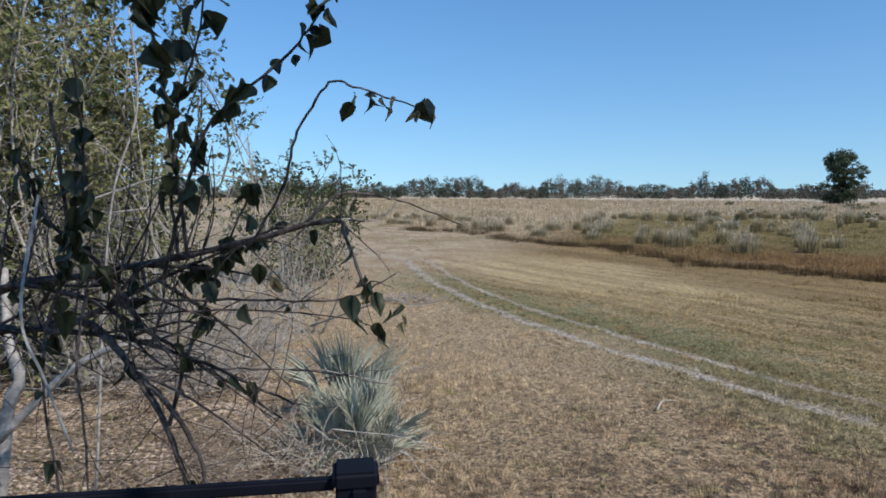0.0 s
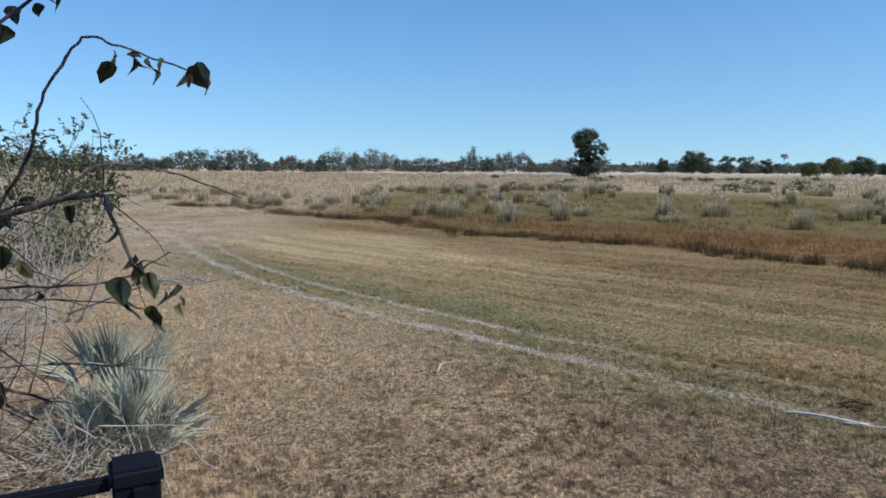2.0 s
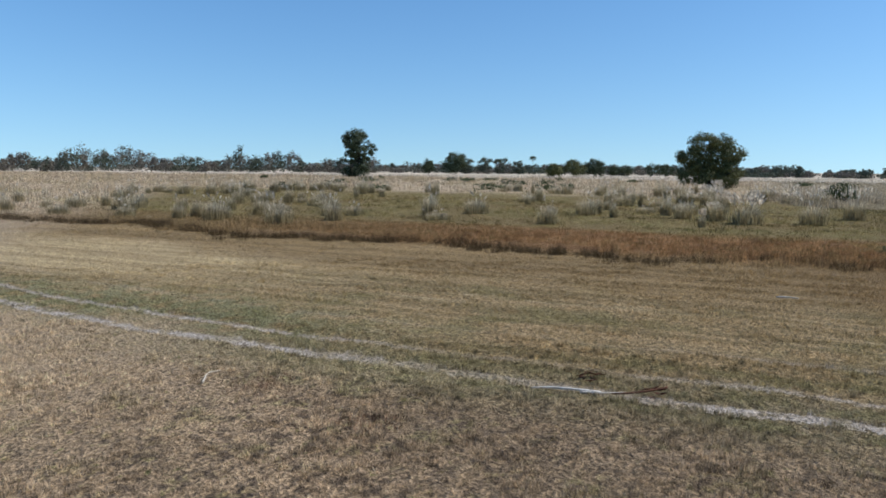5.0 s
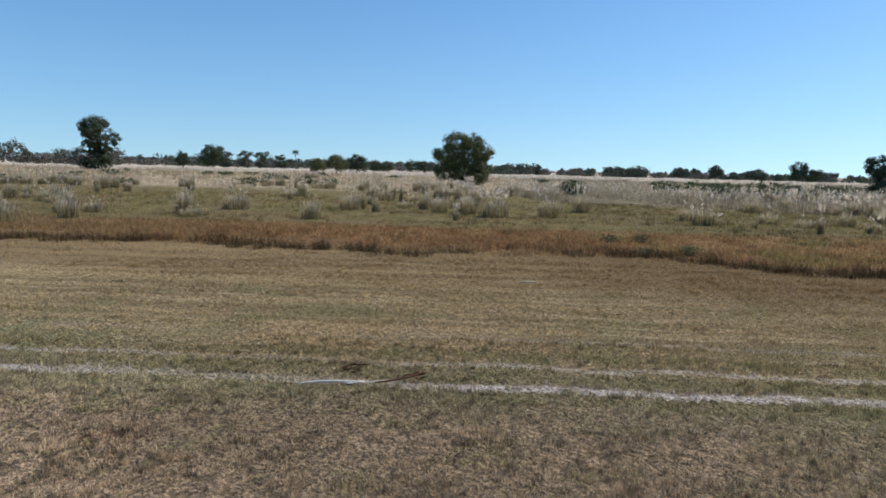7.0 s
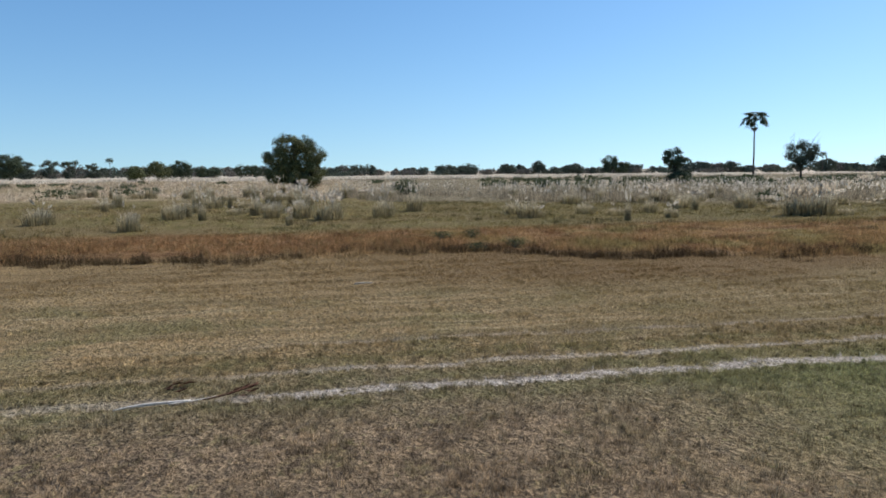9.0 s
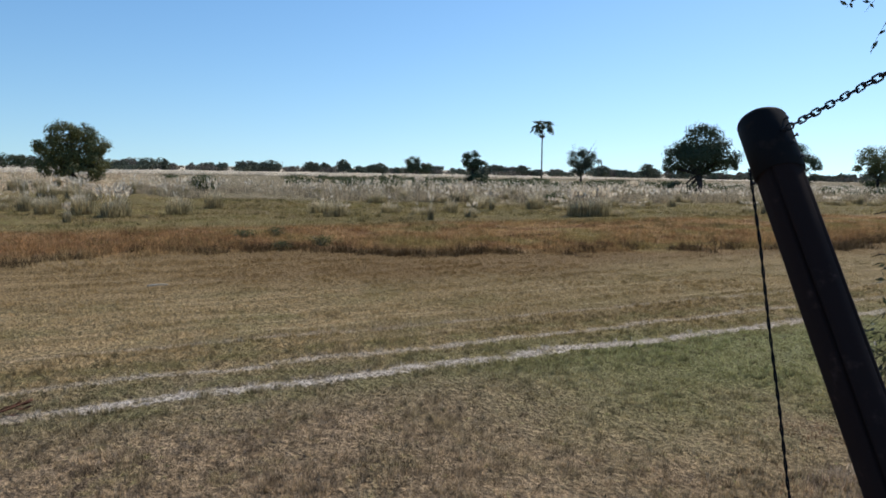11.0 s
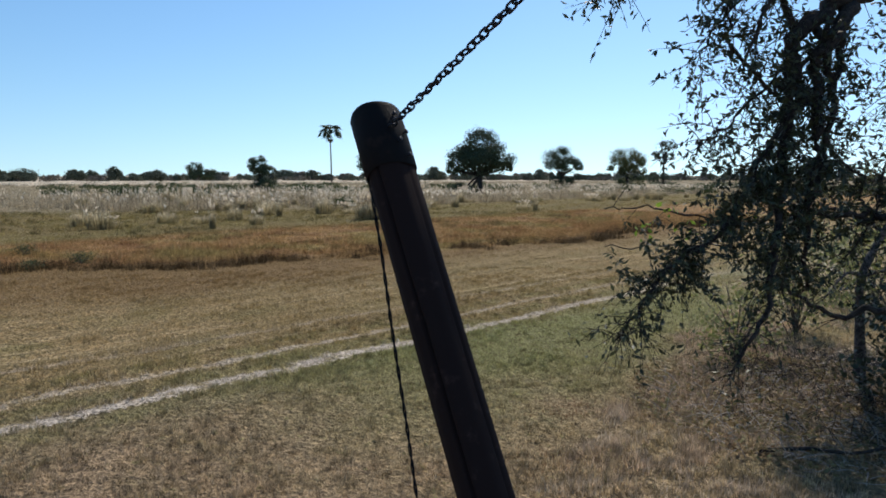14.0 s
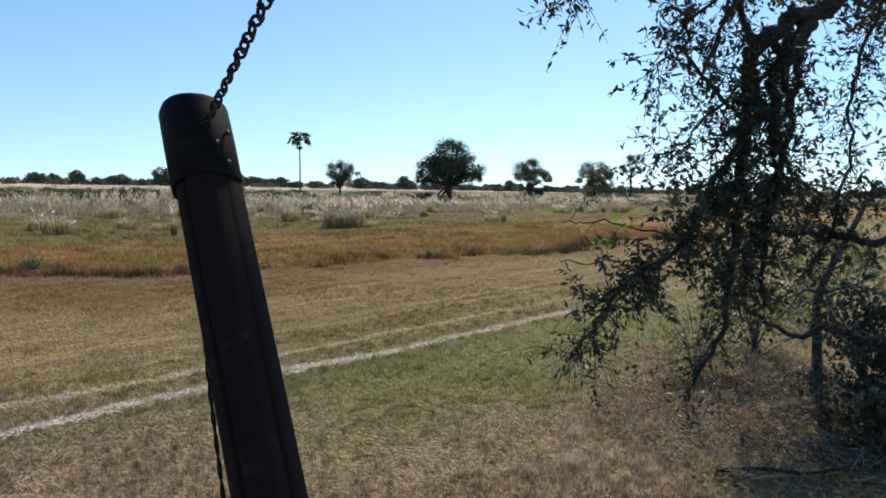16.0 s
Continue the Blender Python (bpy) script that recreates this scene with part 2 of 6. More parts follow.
def soil_material():
    m, nt, b = blank("soil")
    p = position(nt)
    field = nt.nodes.new("ShaderNodeGroup")
    field.node_tree = FIELD
    # bare earth and dead thatch under the grass, darker with blade shade painted in; sandy ruts are not
    under = blend(nt, 1.0, field.outputs[0], (0.88, 0.86, 0.84), "MULTIPLY")
    length = nt.nodes.new("ShaderNodeVectorMath")
    length.operation = "LENGTH"
    nt.links.new(p, length.inputs[0])
    far = smooth(nt, length.outputs["Value"], 10.0, 24.0)
    colour = blend(nt, calc(nt, "MAXIMUM", field.outputs[1], far), under, field.outputs[0])
    tiny = grain(nt, p, 14.0, 4, 0.65)
    speck = grain(nt, p, 45.0, 2, 0.6)
    shade = calc(nt, "MULTIPLY_ADD", smooth(nt, tiny, 0.36, 0.66), 0.85, 0.55)
    shade = calc(nt, "MULTIPLY", shade, calc(nt, "MULTIPLY_ADD", speck, 0.5, 0.75))
    grey = nt.nodes.new("ShaderNodeCombineColor")
    for i in range(3):
        link_in(nt, grey.inputs[i], shade)
    # leaf litter under the thicket and, with shade painted in, under the big tree
    d1 = nt.nodes.new("ShaderNodeVectorMath"); d1.operation = "DISTANCE"
    link_in(nt, d1.inputs[0], p); d1.inputs[1].default_value = (-7.0, 9.0, 0)
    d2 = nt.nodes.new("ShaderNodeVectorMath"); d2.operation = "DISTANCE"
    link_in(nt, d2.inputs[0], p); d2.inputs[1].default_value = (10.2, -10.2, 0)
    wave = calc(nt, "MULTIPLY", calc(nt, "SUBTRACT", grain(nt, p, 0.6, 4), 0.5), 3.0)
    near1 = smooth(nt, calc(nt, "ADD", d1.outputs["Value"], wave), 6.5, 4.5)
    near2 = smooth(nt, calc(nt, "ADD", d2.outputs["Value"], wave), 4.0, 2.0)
    litter = blend(nt, smooth(nt, tiny, 0.4, 0.6), (0.25, 0.18, 0.125), (0.58, 0.45, 0.33))
    earth = smooth(nt, grain(nt, p, 1.5, 4, 0.65), 0.46, 0.6)
    litter = blend(nt, calc(nt, "MULTIPLY", earth, 0.75), litter, (0.14, 0.10, 0.065))
    colour = blend(nt, near1, colour, litter)
    # near-black litter with pale flecks stands in for the tree's dappled shade
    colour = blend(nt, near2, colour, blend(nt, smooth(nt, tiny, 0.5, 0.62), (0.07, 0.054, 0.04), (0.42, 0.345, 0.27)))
    colour = blend(nt, 1.0, colour, grey.outputs[0], "MULTIPLY")
    nt.links.new(colour, b.inputs["Base Color"])
    b.inputs["Roughness"].default_value = 0.95
    b.inputs["Specular IOR Level"].default_value = 0.1
    relief(nt, b, calc(nt, "ADD", tiny, grain(nt, p, 7.0, 3)), 1.0, 0.09)
    return m


def blade_material(name, tint=None, amount=0.0, low=0.6, high=1.35, through_light=0.3, mottle=(0.5, 0.9), top=None):
    """Dry or green blades: the colour of the place or a tint of their own, each blade a little different."""
    m, nt, b = blank(name)
    colour = field_colour(nt) if tint is None or amount < 1 else None
    if tint is not None:
        colour = blend(nt, amount, colour, tint) if colour is not None else blend(nt, grain(nt, position(nt), 0.3, 3), tint, tuple(0.7 * c for c in tint))
    if top is not None:
        # seed heads and dry tips are paler than the foot of the tuft
        split = nt.nodes.new("ShaderNodeSeparateXYZ")
        nt.links.new(nt.nodes.new("ShaderNodeTexCoord").outputs["Object"], split.inputs[0])
        colour = blend(nt, smooth(nt, split.outputs[2], 0.25, 0.8), colour, top)
    k = calc(nt, "MULTIPLY_ADD", island(nt), high - low, low)
    k = calc(nt, "MULTIPLY", k, calc(nt, "MULTIPLY_ADD", smooth(nt, grain(nt, position(nt), 5.0, 3), 0.34, 0.66), mottle[1], mottle[0]))
    grey = nt.nodes.new("ShaderNodeCombineColor")
    for i in range(3):
        link_in(nt, grey.inputs[i], k)
    colour = blend(nt, 1.0, colour, grey.outputs[0], "MULTIPLY")
    nt.links.new(colour, b.inputs["Base Color"])
    b.inputs["Roughness"].default_value = 0.85
    b.inputs["Specular IOR Level"].default_value = 0.1
    # a blade is rounded and bends over, so it takes its light mostly from above
    bend = nt.nodes.new("ShaderNodeVectorMath")
    bend.operation = "MULTIPLY_ADD"
    nt.links.new(nt.nodes.new("ShaderNodeNewGeometry").outputs["Normal"], bend.inputs[0])
    bend.inputs[1].default_value, bend.inputs[2].default_value = (0.6, 0.6, 0.6), (0, 0, 0.6)
    straight = nt.nodes.new("ShaderNodeVectorMath")
    straight.operation = "NORMALIZE"
    nt.links.new(bend.outputs[0], straight.inputs[0])
    nt.links.new(straight.outputs[0], b.inputs["Normal"])
    trans = nt.nodes.new("ShaderNodeBsdfTranslucent")
    nt.links.new(colour, trans.inputs[0])
    mixer = nt.nodes.new("ShaderNodeMixShader")
    mixer.inputs[0].default_value = through_light
    nt.links.new(b.outputs[0], mixer.inputs[1])
    nt.links.new(trans.outputs[0], mixer.inputs[2])
    nt.links.new(mixer.outputs[0], nt.nodes["Material Output"].inputs[0])
    return m


def leaf_material(name, stops, rough=0.55, through_light=0.3):
    """Leaves whose colour runs over stops from leaf to leaf."""
    m, nt, b = blank(name)
    ramp = nt.nodes.new("ShaderNodeValToRGB")
    ramp.color_ramp.elements[0].color, ramp.color_ramp.elements[1].color = (*stops[0], 1), (*stops[-1], 1)
    for i, c in enumerate(stops[1:-1]):
        ramp.color_ramp.elements.new((i + 1) / (len(stops) - 1)).color = (*c, 1)
    nt.links.new(island(nt), ramp.inputs[0])
    patch = blend(nt, smooth(nt, grain(nt, position(nt), 22.0, 3), 0.45, 0.7), ramp.outputs[0], stops[0])
    nt.links.new(patch, b.inputs["Base Color"])
    b.inputs["Roughness"].default_value = rough
    b.inputs["Specular IOR Level"].default_value = 0.35
    trans = nt.nodes.new("ShaderNodeBsdfTranslucent")
    nt.links.new(patch, trans.inputs[0])
    mixer = nt.nodes.new("ShaderNodeMixShader")
    mixer.inputs[0].default_value = through_light
    nt.links.new(b.outputs[0], mixer.inputs[1])
    nt.links.new(trans.outputs[0], mixer.inputs[2])
    nt.links.new(mixer.outputs[0], nt.nodes["Material Output"].inputs[0])
    return m


def bark_material(name, dark, pale, scale=18.0, rough=0.9):
    m, nt, b = blank(name)
    p = position(nt)
    coarse, small = grain(nt, p, scale * 0.25, 3), grain(nt, p, scale, 5, 0.65)
    colour = blend(nt, smooth(nt, small, 0.38, 0.66), dark, pale)
    colour = blend(nt, calc(nt, "MULTIPLY", smooth(nt, coarse, 0.5, 0.68), 0.6), colour, dark)
    nt.links.new(colour, b.inputs["Base Color"])
    b.inputs["Roughness"].default_value = rough
    b.inputs["Specular IOR Level"].default_value = 0.2
    relief(nt, b, small, 0.6, 0.02)
    return m


def paint_material(name, base, worn, metal=0.0, rough=0.45, scale=30.0):
    m, nt, b = blank(name)
    p = position(nt)
    wear = smooth(nt, grain(nt, p, scale, 5, 0.7), 0.56, 0.72)
    nt.links.new(blend(nt, wear, base, worn), b.inputs["Base Color"])
    b.inputs["Metallic"].default_value = metal
    b.inputs["Specular IOR Level"].default_value = 0.138
    nt.links.new(calc(nt, "MULTIPLY_ADD", wear, 0.3, rough), b.inputs["Roughness"])
    relief(nt, b, grain(nt, p, scale * 4, 3), 0.15, 0.004)
    return m


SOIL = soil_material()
SHORT = blade_material("dry_short_grass", low=0.5, high=2.2, through_light=0.4)
SHORT_FAR = blade_material("dry_far_grass", low=0.75, high=1.9, through_light=0.5, mottle=(0.75, 0.5))
GREEN_TUFT = blade_material("olive_short_tuft", (0.122, 0.094, 0.044), 0.75, 0.5, 1.5, 0.3)
BROWN_TUFT = blade_material("brown_short_tuft", (0.19, 0.132, 0.085), 0.7, 0.45, 1.5, 0.3)
SEDGE = blade_material("sedge", low=0.6, high=2.1, through_light=0.45)
EDGE = blade_material("sedge_edge", (0.06, 0.038, 0.018), 0.85, 0.5, 1.7, 0.3)
FLAT = blade_material("flat_grass", low=0.9, high=2.2, through_light=0.5)
FIELD_GRASS = blade_material("straw_field", low=0.8, high=1.8, through_light=0.5)
GREY = blade_material("grey_tall_grass", (0.30, 0.245, 0.165), 0.85, 0.6, 1.9, 0.5)
CLUMP = blade_material("tussock_blades", (0.26, 0.22, 0.125), 0.8, 0.6, 1.8, 0.6, (0.75, 0.5), (0.58, 0.49, 0.35))
PLUME = blade_material("white_plume", (0.82, 0.72, 0.57), 1.0, 0.7, 1.15, 0.75)
# greyed and paled: distance haze is put into this leaf colour
WOODS = leaf_material("hazed_far_leaves", [(0.055, 0.068, 0.05), (0.078, 0.095, 0.066), (0.105, 0.118, 0.08)], 0.9, 0.2)
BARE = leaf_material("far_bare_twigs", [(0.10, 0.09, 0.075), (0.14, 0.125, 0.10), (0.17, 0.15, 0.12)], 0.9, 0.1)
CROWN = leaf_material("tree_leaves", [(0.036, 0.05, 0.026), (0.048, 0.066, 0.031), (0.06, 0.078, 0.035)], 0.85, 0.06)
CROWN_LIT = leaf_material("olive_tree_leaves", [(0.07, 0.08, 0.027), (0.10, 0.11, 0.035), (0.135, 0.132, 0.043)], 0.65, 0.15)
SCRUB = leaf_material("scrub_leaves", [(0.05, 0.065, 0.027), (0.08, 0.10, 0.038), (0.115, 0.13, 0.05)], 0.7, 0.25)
NEAR_LEAF = leaf_material("dark_leaves", [(0.018, 0.027, 0.012), (0.034, 0.048, 0.019), (0.07, 0.04, 0.025)], 0.5, 0.2)
DRY_LEAF = leaf_material("withered_leaves", [(0.20, 0.13, 0.07), (0.33, 0.26, 0.14), (0.16, 0.17, 0.06)], 0.7, 0.35)
BUSH_LEAF = leaf_material("thicket_leaves", [(0.14, 0.15, 0.06), (0.24, 0.26, 0.09), (0.36, 0.36, 0.14), (0.38, 0.30, 0.19)], 0.6, 0.4)
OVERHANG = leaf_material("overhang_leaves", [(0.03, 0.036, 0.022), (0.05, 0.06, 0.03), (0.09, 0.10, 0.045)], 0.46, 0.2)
FRESH = leaf_material("fresh_leaves", [(0.14, 0.24, 0.03), (0.24, 0.38, 0.05)], 0.5, 0.5)
FAN = leaf_material("palm_fans", [(0.28, 0.30, 0.225), (0.40, 0.42, 0.33), (0.53, 0.54, 0.44)], 0.45, 0.15)
DARK_BARK = bark_material("dark_bark", (0.025, 0.02, 0.018), (0.075, 0.06, 0.05))
BUSH_BARK = bark_material("shaded_bush_bark", (0.04, 0.032, 0.029), (0.185, 0.15, 0.13))
GREY_BARK = bark_material("grey_bark", (0.07, 0.06, 0.05), (0.17, 0.145, 0.12))
BRUSH = bark_material("dead_brushwood", (0.21, 0.16, 0.12), (0.41, 0.33, 0.26))
PALE_BARK = bark_material("pale_bark", (0.27, 0.245, 0.215), (0.50, 0.46, 0.41))
STRAW_STICK = bark_material("bleached_stick", (0.40, 0.35, 0.28), (0.62, 0.57, 0.49))
WHITE_STICK = bark_material("sun_whitened_stalk", (0.58, 0.53, 0.46), (0.80, 0.76, 0.69))
RUST_STICK = bark_material("rusty_leaf_sheath", (0.06, 0.026, 0.016), (0.15, 0.068, 0.04))
TIMBER = paint_material("old_pole_timber", (0.023, 0.0125, 0.0105), (0.062, 0.037, 0.03), 0.0, 0.9, 16.0)
SLEEVE = paint_material("tarred_sleeve", (0.009, 0.0065, 0.006), (0.024, 0.017, 0.015), 0.0, 0.65)
STEEL = paint_material("black_painted_steel", (0.005, 0.006, 0.011), (0.012, 0.012, 0.014), 0.0, 0.7)
CHAIN = paint_material("dull_chain_steel", (0.05, 0.052, 0.06), (0.12, 0.09, 0.07), 0.7, 0.5, 90.0)


# ---- mesh helpers ----
def mesh_of(name, verts, tris, material):
    verts, tris = np.asarray(verts, dtype=np.float32), np.asarray(tris, dtype=np.int32)
    me = bpy.data.meshes.new(name)
    me.vertices.add(len(verts))
    me.vertices.foreach_set("co", verts.ravel())
    me.loops.add(tris.size)
    me.loops.foreach_set("vertex_index", tris.ravel())
    me.polygons.add(len(tris))
    me.polygons.foreach_set("loop_start", np.arange(0, tris.size, tris.shape[1], dtype=np.int32))
    me.update(calc_edges=True)
    me.materials.append(material)
    return me


def hang(name, me, parent=None, label=""):
    """A mesh object under a thing or under a part."""
    ob = new(name, me)
    if parent is not None:
        ob.parent = parent
    if name in ("leaves", "twigwork", "young_leaves", "foliage", "plume_tuft", "crown"):
        tagged(ob, kind="stuff")
    return tagged(ob, label)


def part(name, bm, material, parent, label=""):
    me = bpy.data.meshes.new(name)
    bm.to_mesh(me)
    bm.free()
    me.materials.append(material)
    return hang(name, me, parent, label)


def rounded(me):
    me.polygons.foreach_set("use_smooth", np.ones(len(me.polygons), dtype=bool))
    return me


def thing(name, label, category, at=(0, 0, 0), group="", kind=""):
    ob = tagged(new(name), label, category, group, kind)
    ob.location = at
    return ob


def spline(points, steps=6):
    """Smooth curve through a few control points."""
    p = [np.array(q, dtype=float) for q in points]
    p = [2 * p[0] - p[1]] + p + [2 * p[-1] - p[-2]]
    out = []
    for i in range(1, len(p) - 2):
        for k in range(steps):
            t = k / steps
            out.append(0.5 * (2 * p[i] + (p[i + 1] - p[i - 1]) * t + (2 * p[i - 1] - 5 * p[i] + 4 * p[i + 1] - p[i + 2]) * t * t
                              + (3 * p[i] - p[i - 1] - 3 * p[i + 1] + p[i + 2]) * t ** 3))
    out.append(p[-2])
    return np.array(out)


class Tubes:
    """Collects round limbs into one mesh."""

    def __init__(self):
        self.v, self.f, self.count = [], [], 0

    def add(self, path, r0, r1, sides=6, knots=0.0, rng=None):
        path = np.asarray(path, dtype=float)
        k = len(path)
        way = np.gradient(path, axis=0)
        way /= np.linalg.norm(way, axis=1)[:, None] + 1e-9
        ref = np.array([0.31, 0.17, 0.93]) if abs(way[0] @ np.array([0.31, 0.17, 0.93])) < 0.9 else np.array([1.0, 0, 0])
        side = np.cross(way, ref)
        side /= np.linalg.norm(side, axis=1)[:, None] + 1e-9
        other = np.cross(way, side)
        r = np.linspace(r0, r1, k)
        if knots and rng is not None:
            r = r * (1 + knots * rng.uniform(-1, 1, k))
        ang = np.arange(sides) * 2 * np.pi / sides
        ring = path[:, None] + r[:, None, None] * (np.cos(ang)[None, :, None] * side[:, None] + np.sin(ang)[None, :, None] * other[:, None])
        self.v.append(ring.reshape(-1, 3))
        i, j = np.meshgrid(np.arange(k - 1), np.arange(sides), indexing="ij")
        a, b = i * sides + j, i * sides + (j + 1) % sides
        c, d = b + sides, a + sides
        self.f.append(np.stack([np.stack([a, b, c], -1), np.stack([a, c, d], -1)]).reshape(-1, 3) + self.count)
        caps = [(o + 0, o + m + 1, o + m) if o == 0 else (o + 0, o + m, o + m + 1) for o in (0, (k - 1) * sides) for m in range(1, sides - 1)]
        self.f.append(np.array(caps) + self.count)
        self.count += k * sides

    def mesh(self, name, material):
        return rounded(mesh_of(name, np.concatenate(self.v), np.concatenate(self.f), material))


def unit(v):
    return v / (np.linalg.norm(v, axis=-1, keepdims=True) + 1e-9)


def leaves(at, size, rng, way=None, slim=0.5, droop=0.0, facing=None):
    """Folded pointed leaves, two triangles each. at: places of the stalks."""
    at = np.asarray(at, dtype=float)
    n = len(at)
    size = np.broadcast_to(size, n)[:, None]
    d = rng.normal(size=(n, 3)) if way is None else np.asarray(way) + 0.6 * rng.normal(size=(n, 3))
    d[:, 2] -= droop
    d = unit(d)
    if facing is not None:
        d = unit(np.cross(facing, rng.normal(size=(n, 3))))
        w = unit(np.cross(facing, d))
    else:
        w = unit(np.cross(d, rng.normal(size=(n, 3))))
    up = np.cross(d, w)
    mid = at + d * size * 0.45
    left, right, tip = mid + w * size * slim * 0.5 + up * size * 0.1, mid - w * size * slim * 0.5 + up * size * 0.1, at + d * size
    v = np.stack([at, left, tip, right], 1).reshape(-1, 3)
    i = np.arange(n)[:, None] * 4
    return v, np.concatenate([i + [0, 1, 2], i + [0, 2, 3]])


def blades(base, h, w, lean, rng, bent=False, heading=None):
    """Grass blades from their feet. bent: in two lengths that droop."""
    n = len(base)
    a, q = rng.uniform(0, 2 * np.pi, n), rng.uniform(0, 2 * np.pi, n)
    q = q if heading is None else heading
    h, w, lean = (np.broadcast_to(k, n) for k in (h, w, lean))
    a = q + np.pi / 2 + rng.normal(0, 0.35, n)
    side = np.stack([np.cos(a), np.sin(a), 0 * a], 1) * (w / 2)[:, None]
    out = np.stack([np.cos(q), np.sin(q), 0 * q], 1)
    up = np.array([0, 0, 1.0])
    tip = base + up * (h * np.sqrt(np.clip(1 - lean ** 2, 0.1, 1)))[:, None] + out * (h * lean)[:, None]
    if not bent:
        v = np.stack([base - side, base + side, tip], 1).reshape(-1, 3)
        return v, np.arange(3 * n).reshape(-1, 3)
    mid = base + up * (0.6 * h)[:, None] + out * (h * lean * 0.3)[:, None]
    v = np.stack([base - side, base + side, mid + side * 0.8, mid - side * 0.8, tip], 1).reshape(-1, 3)
    i = np.arange(n)[:, None] * 5
    return v, np.concatenate([i + [0, 1, 2], i + [0, 2, 3], i + [3, 2, 4]])


def join(chunks):
    v, f, count = [], [], 0
    for a, b in chunks:
        v.append(a)
        f.append(b + count)
        count += len(a)
    return np.concatenate(v), np.concatenate(f)


def tufts(x, y, per, h, w, lean, spread, rng, bent=False):
    """Several blades round each place."""
    n = len(x)
    r = np.repeat(np.arange(n), per)
    bx, by = x[r] + rng.normal(0, 1, n * per) * np.broadcast_to(spread, n)[r], y[r] + rng.normal(0, 1, n * per) * np.broadcast_to(spread, n)[r]
    base = np.stack([bx, by, height(bx, by) - 0.01], 1)
    hh = np.broadcast_to(h, n)[r] * rng.uniform(0.55, 1.25, n * per)
    return blades(base, hh, np.broadcast_to(w, n)[r], rng.uniform(0.05, 1, n * per) ** 0.7 * lean, rng, bent)


# ---- the ground: one sheet to the horizon ----
def ground_sheet():
    radii = np.concatenate([[0], np.geomspace(0.8, 4600, 190)])
    angles = 288
    ang = np.arange(angles) * 2 * np.pi / angles
    x, y = radii[1:, None] * np.cos(ang), radii[1:, None] * np.sin(ang)
    n, s = across(x, y), along(x, y)
    z = height(x, y)
    for c in (11.0, 12.25):
        z = z - 0.03 * np.exp(-((n - rut_bend(s) - c) / 0.2) ** 2) * (np.hypot(x, y) < 40)
    v = np.concatenate([[[0, 0, 0]], np.stack([x, y, z], -1).reshape(-1, 3)])
    i, j = np.meshgrid(np.arange(len(radii) - 2), np.arange(angles), indexing="ij")
    a, b = 1 + i * angles + j, 1 + i * angles + (j + 1) % angles
    f = np.stack([np.stack([a, a + angles, b + angles], -1), np.stack([a, b + angles, b], -1)]).reshape(-1, 3)
    hub = np.stack([np.zeros(angles, int), 1 + np.arange(angles), 1 + (np.arange(angles) + 1) % angles], 1)
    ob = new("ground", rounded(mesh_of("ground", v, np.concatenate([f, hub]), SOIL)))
    return tagged(ob, "wide dry floodplain of mown grass, sedge and sandy wheel ruts", "ground", kind="structure")


ground_sheet()


def stuff(name, chunk, material, label, category):
    return tagged(new(name, mesh_of(name, chunk[0], chunk[1], material)), label, category, kind="stuff")


def sector(count, r0, r1, a0, a1, rng, power=1.0):
    """Random places between two distances and two headings; power 1 thins them out with distance."""
    u = rng.uniform(0, 1, count)
    r = r0 + (r1 - r0) * u if power == 1 else (r0 ** (2 - power) + u * (r1 ** (2 - power) - r0 ** (2 - power))) ** (1 / (2 - power))
    a = np.radians(rng.uniform(a0, a1, count))
    return -r * np.sin(a), r * np.cos(a)


def patches(x, y, scale, seed):
    """Smooth blotches from 0 to 1."""
    k = np.random.default_rng(seed).uniform(-1, 1, (7, 3))
    return 0.5 + 0.5 * np.tanh(1.2 * sum(np.sin((k[i, 0] * x + k[i, 1] * y) * scale * (1 + 0.5 * i) + 9 * k[i, 2]) for i in range(7)) / 1.9)


def on_rut(x, y):
    n = across(x, y) - rut_bend(along(x, y))
    return (np.abs(n - 11.0) < 0.2) | (np.abs(n - 12.25) < 0.17)


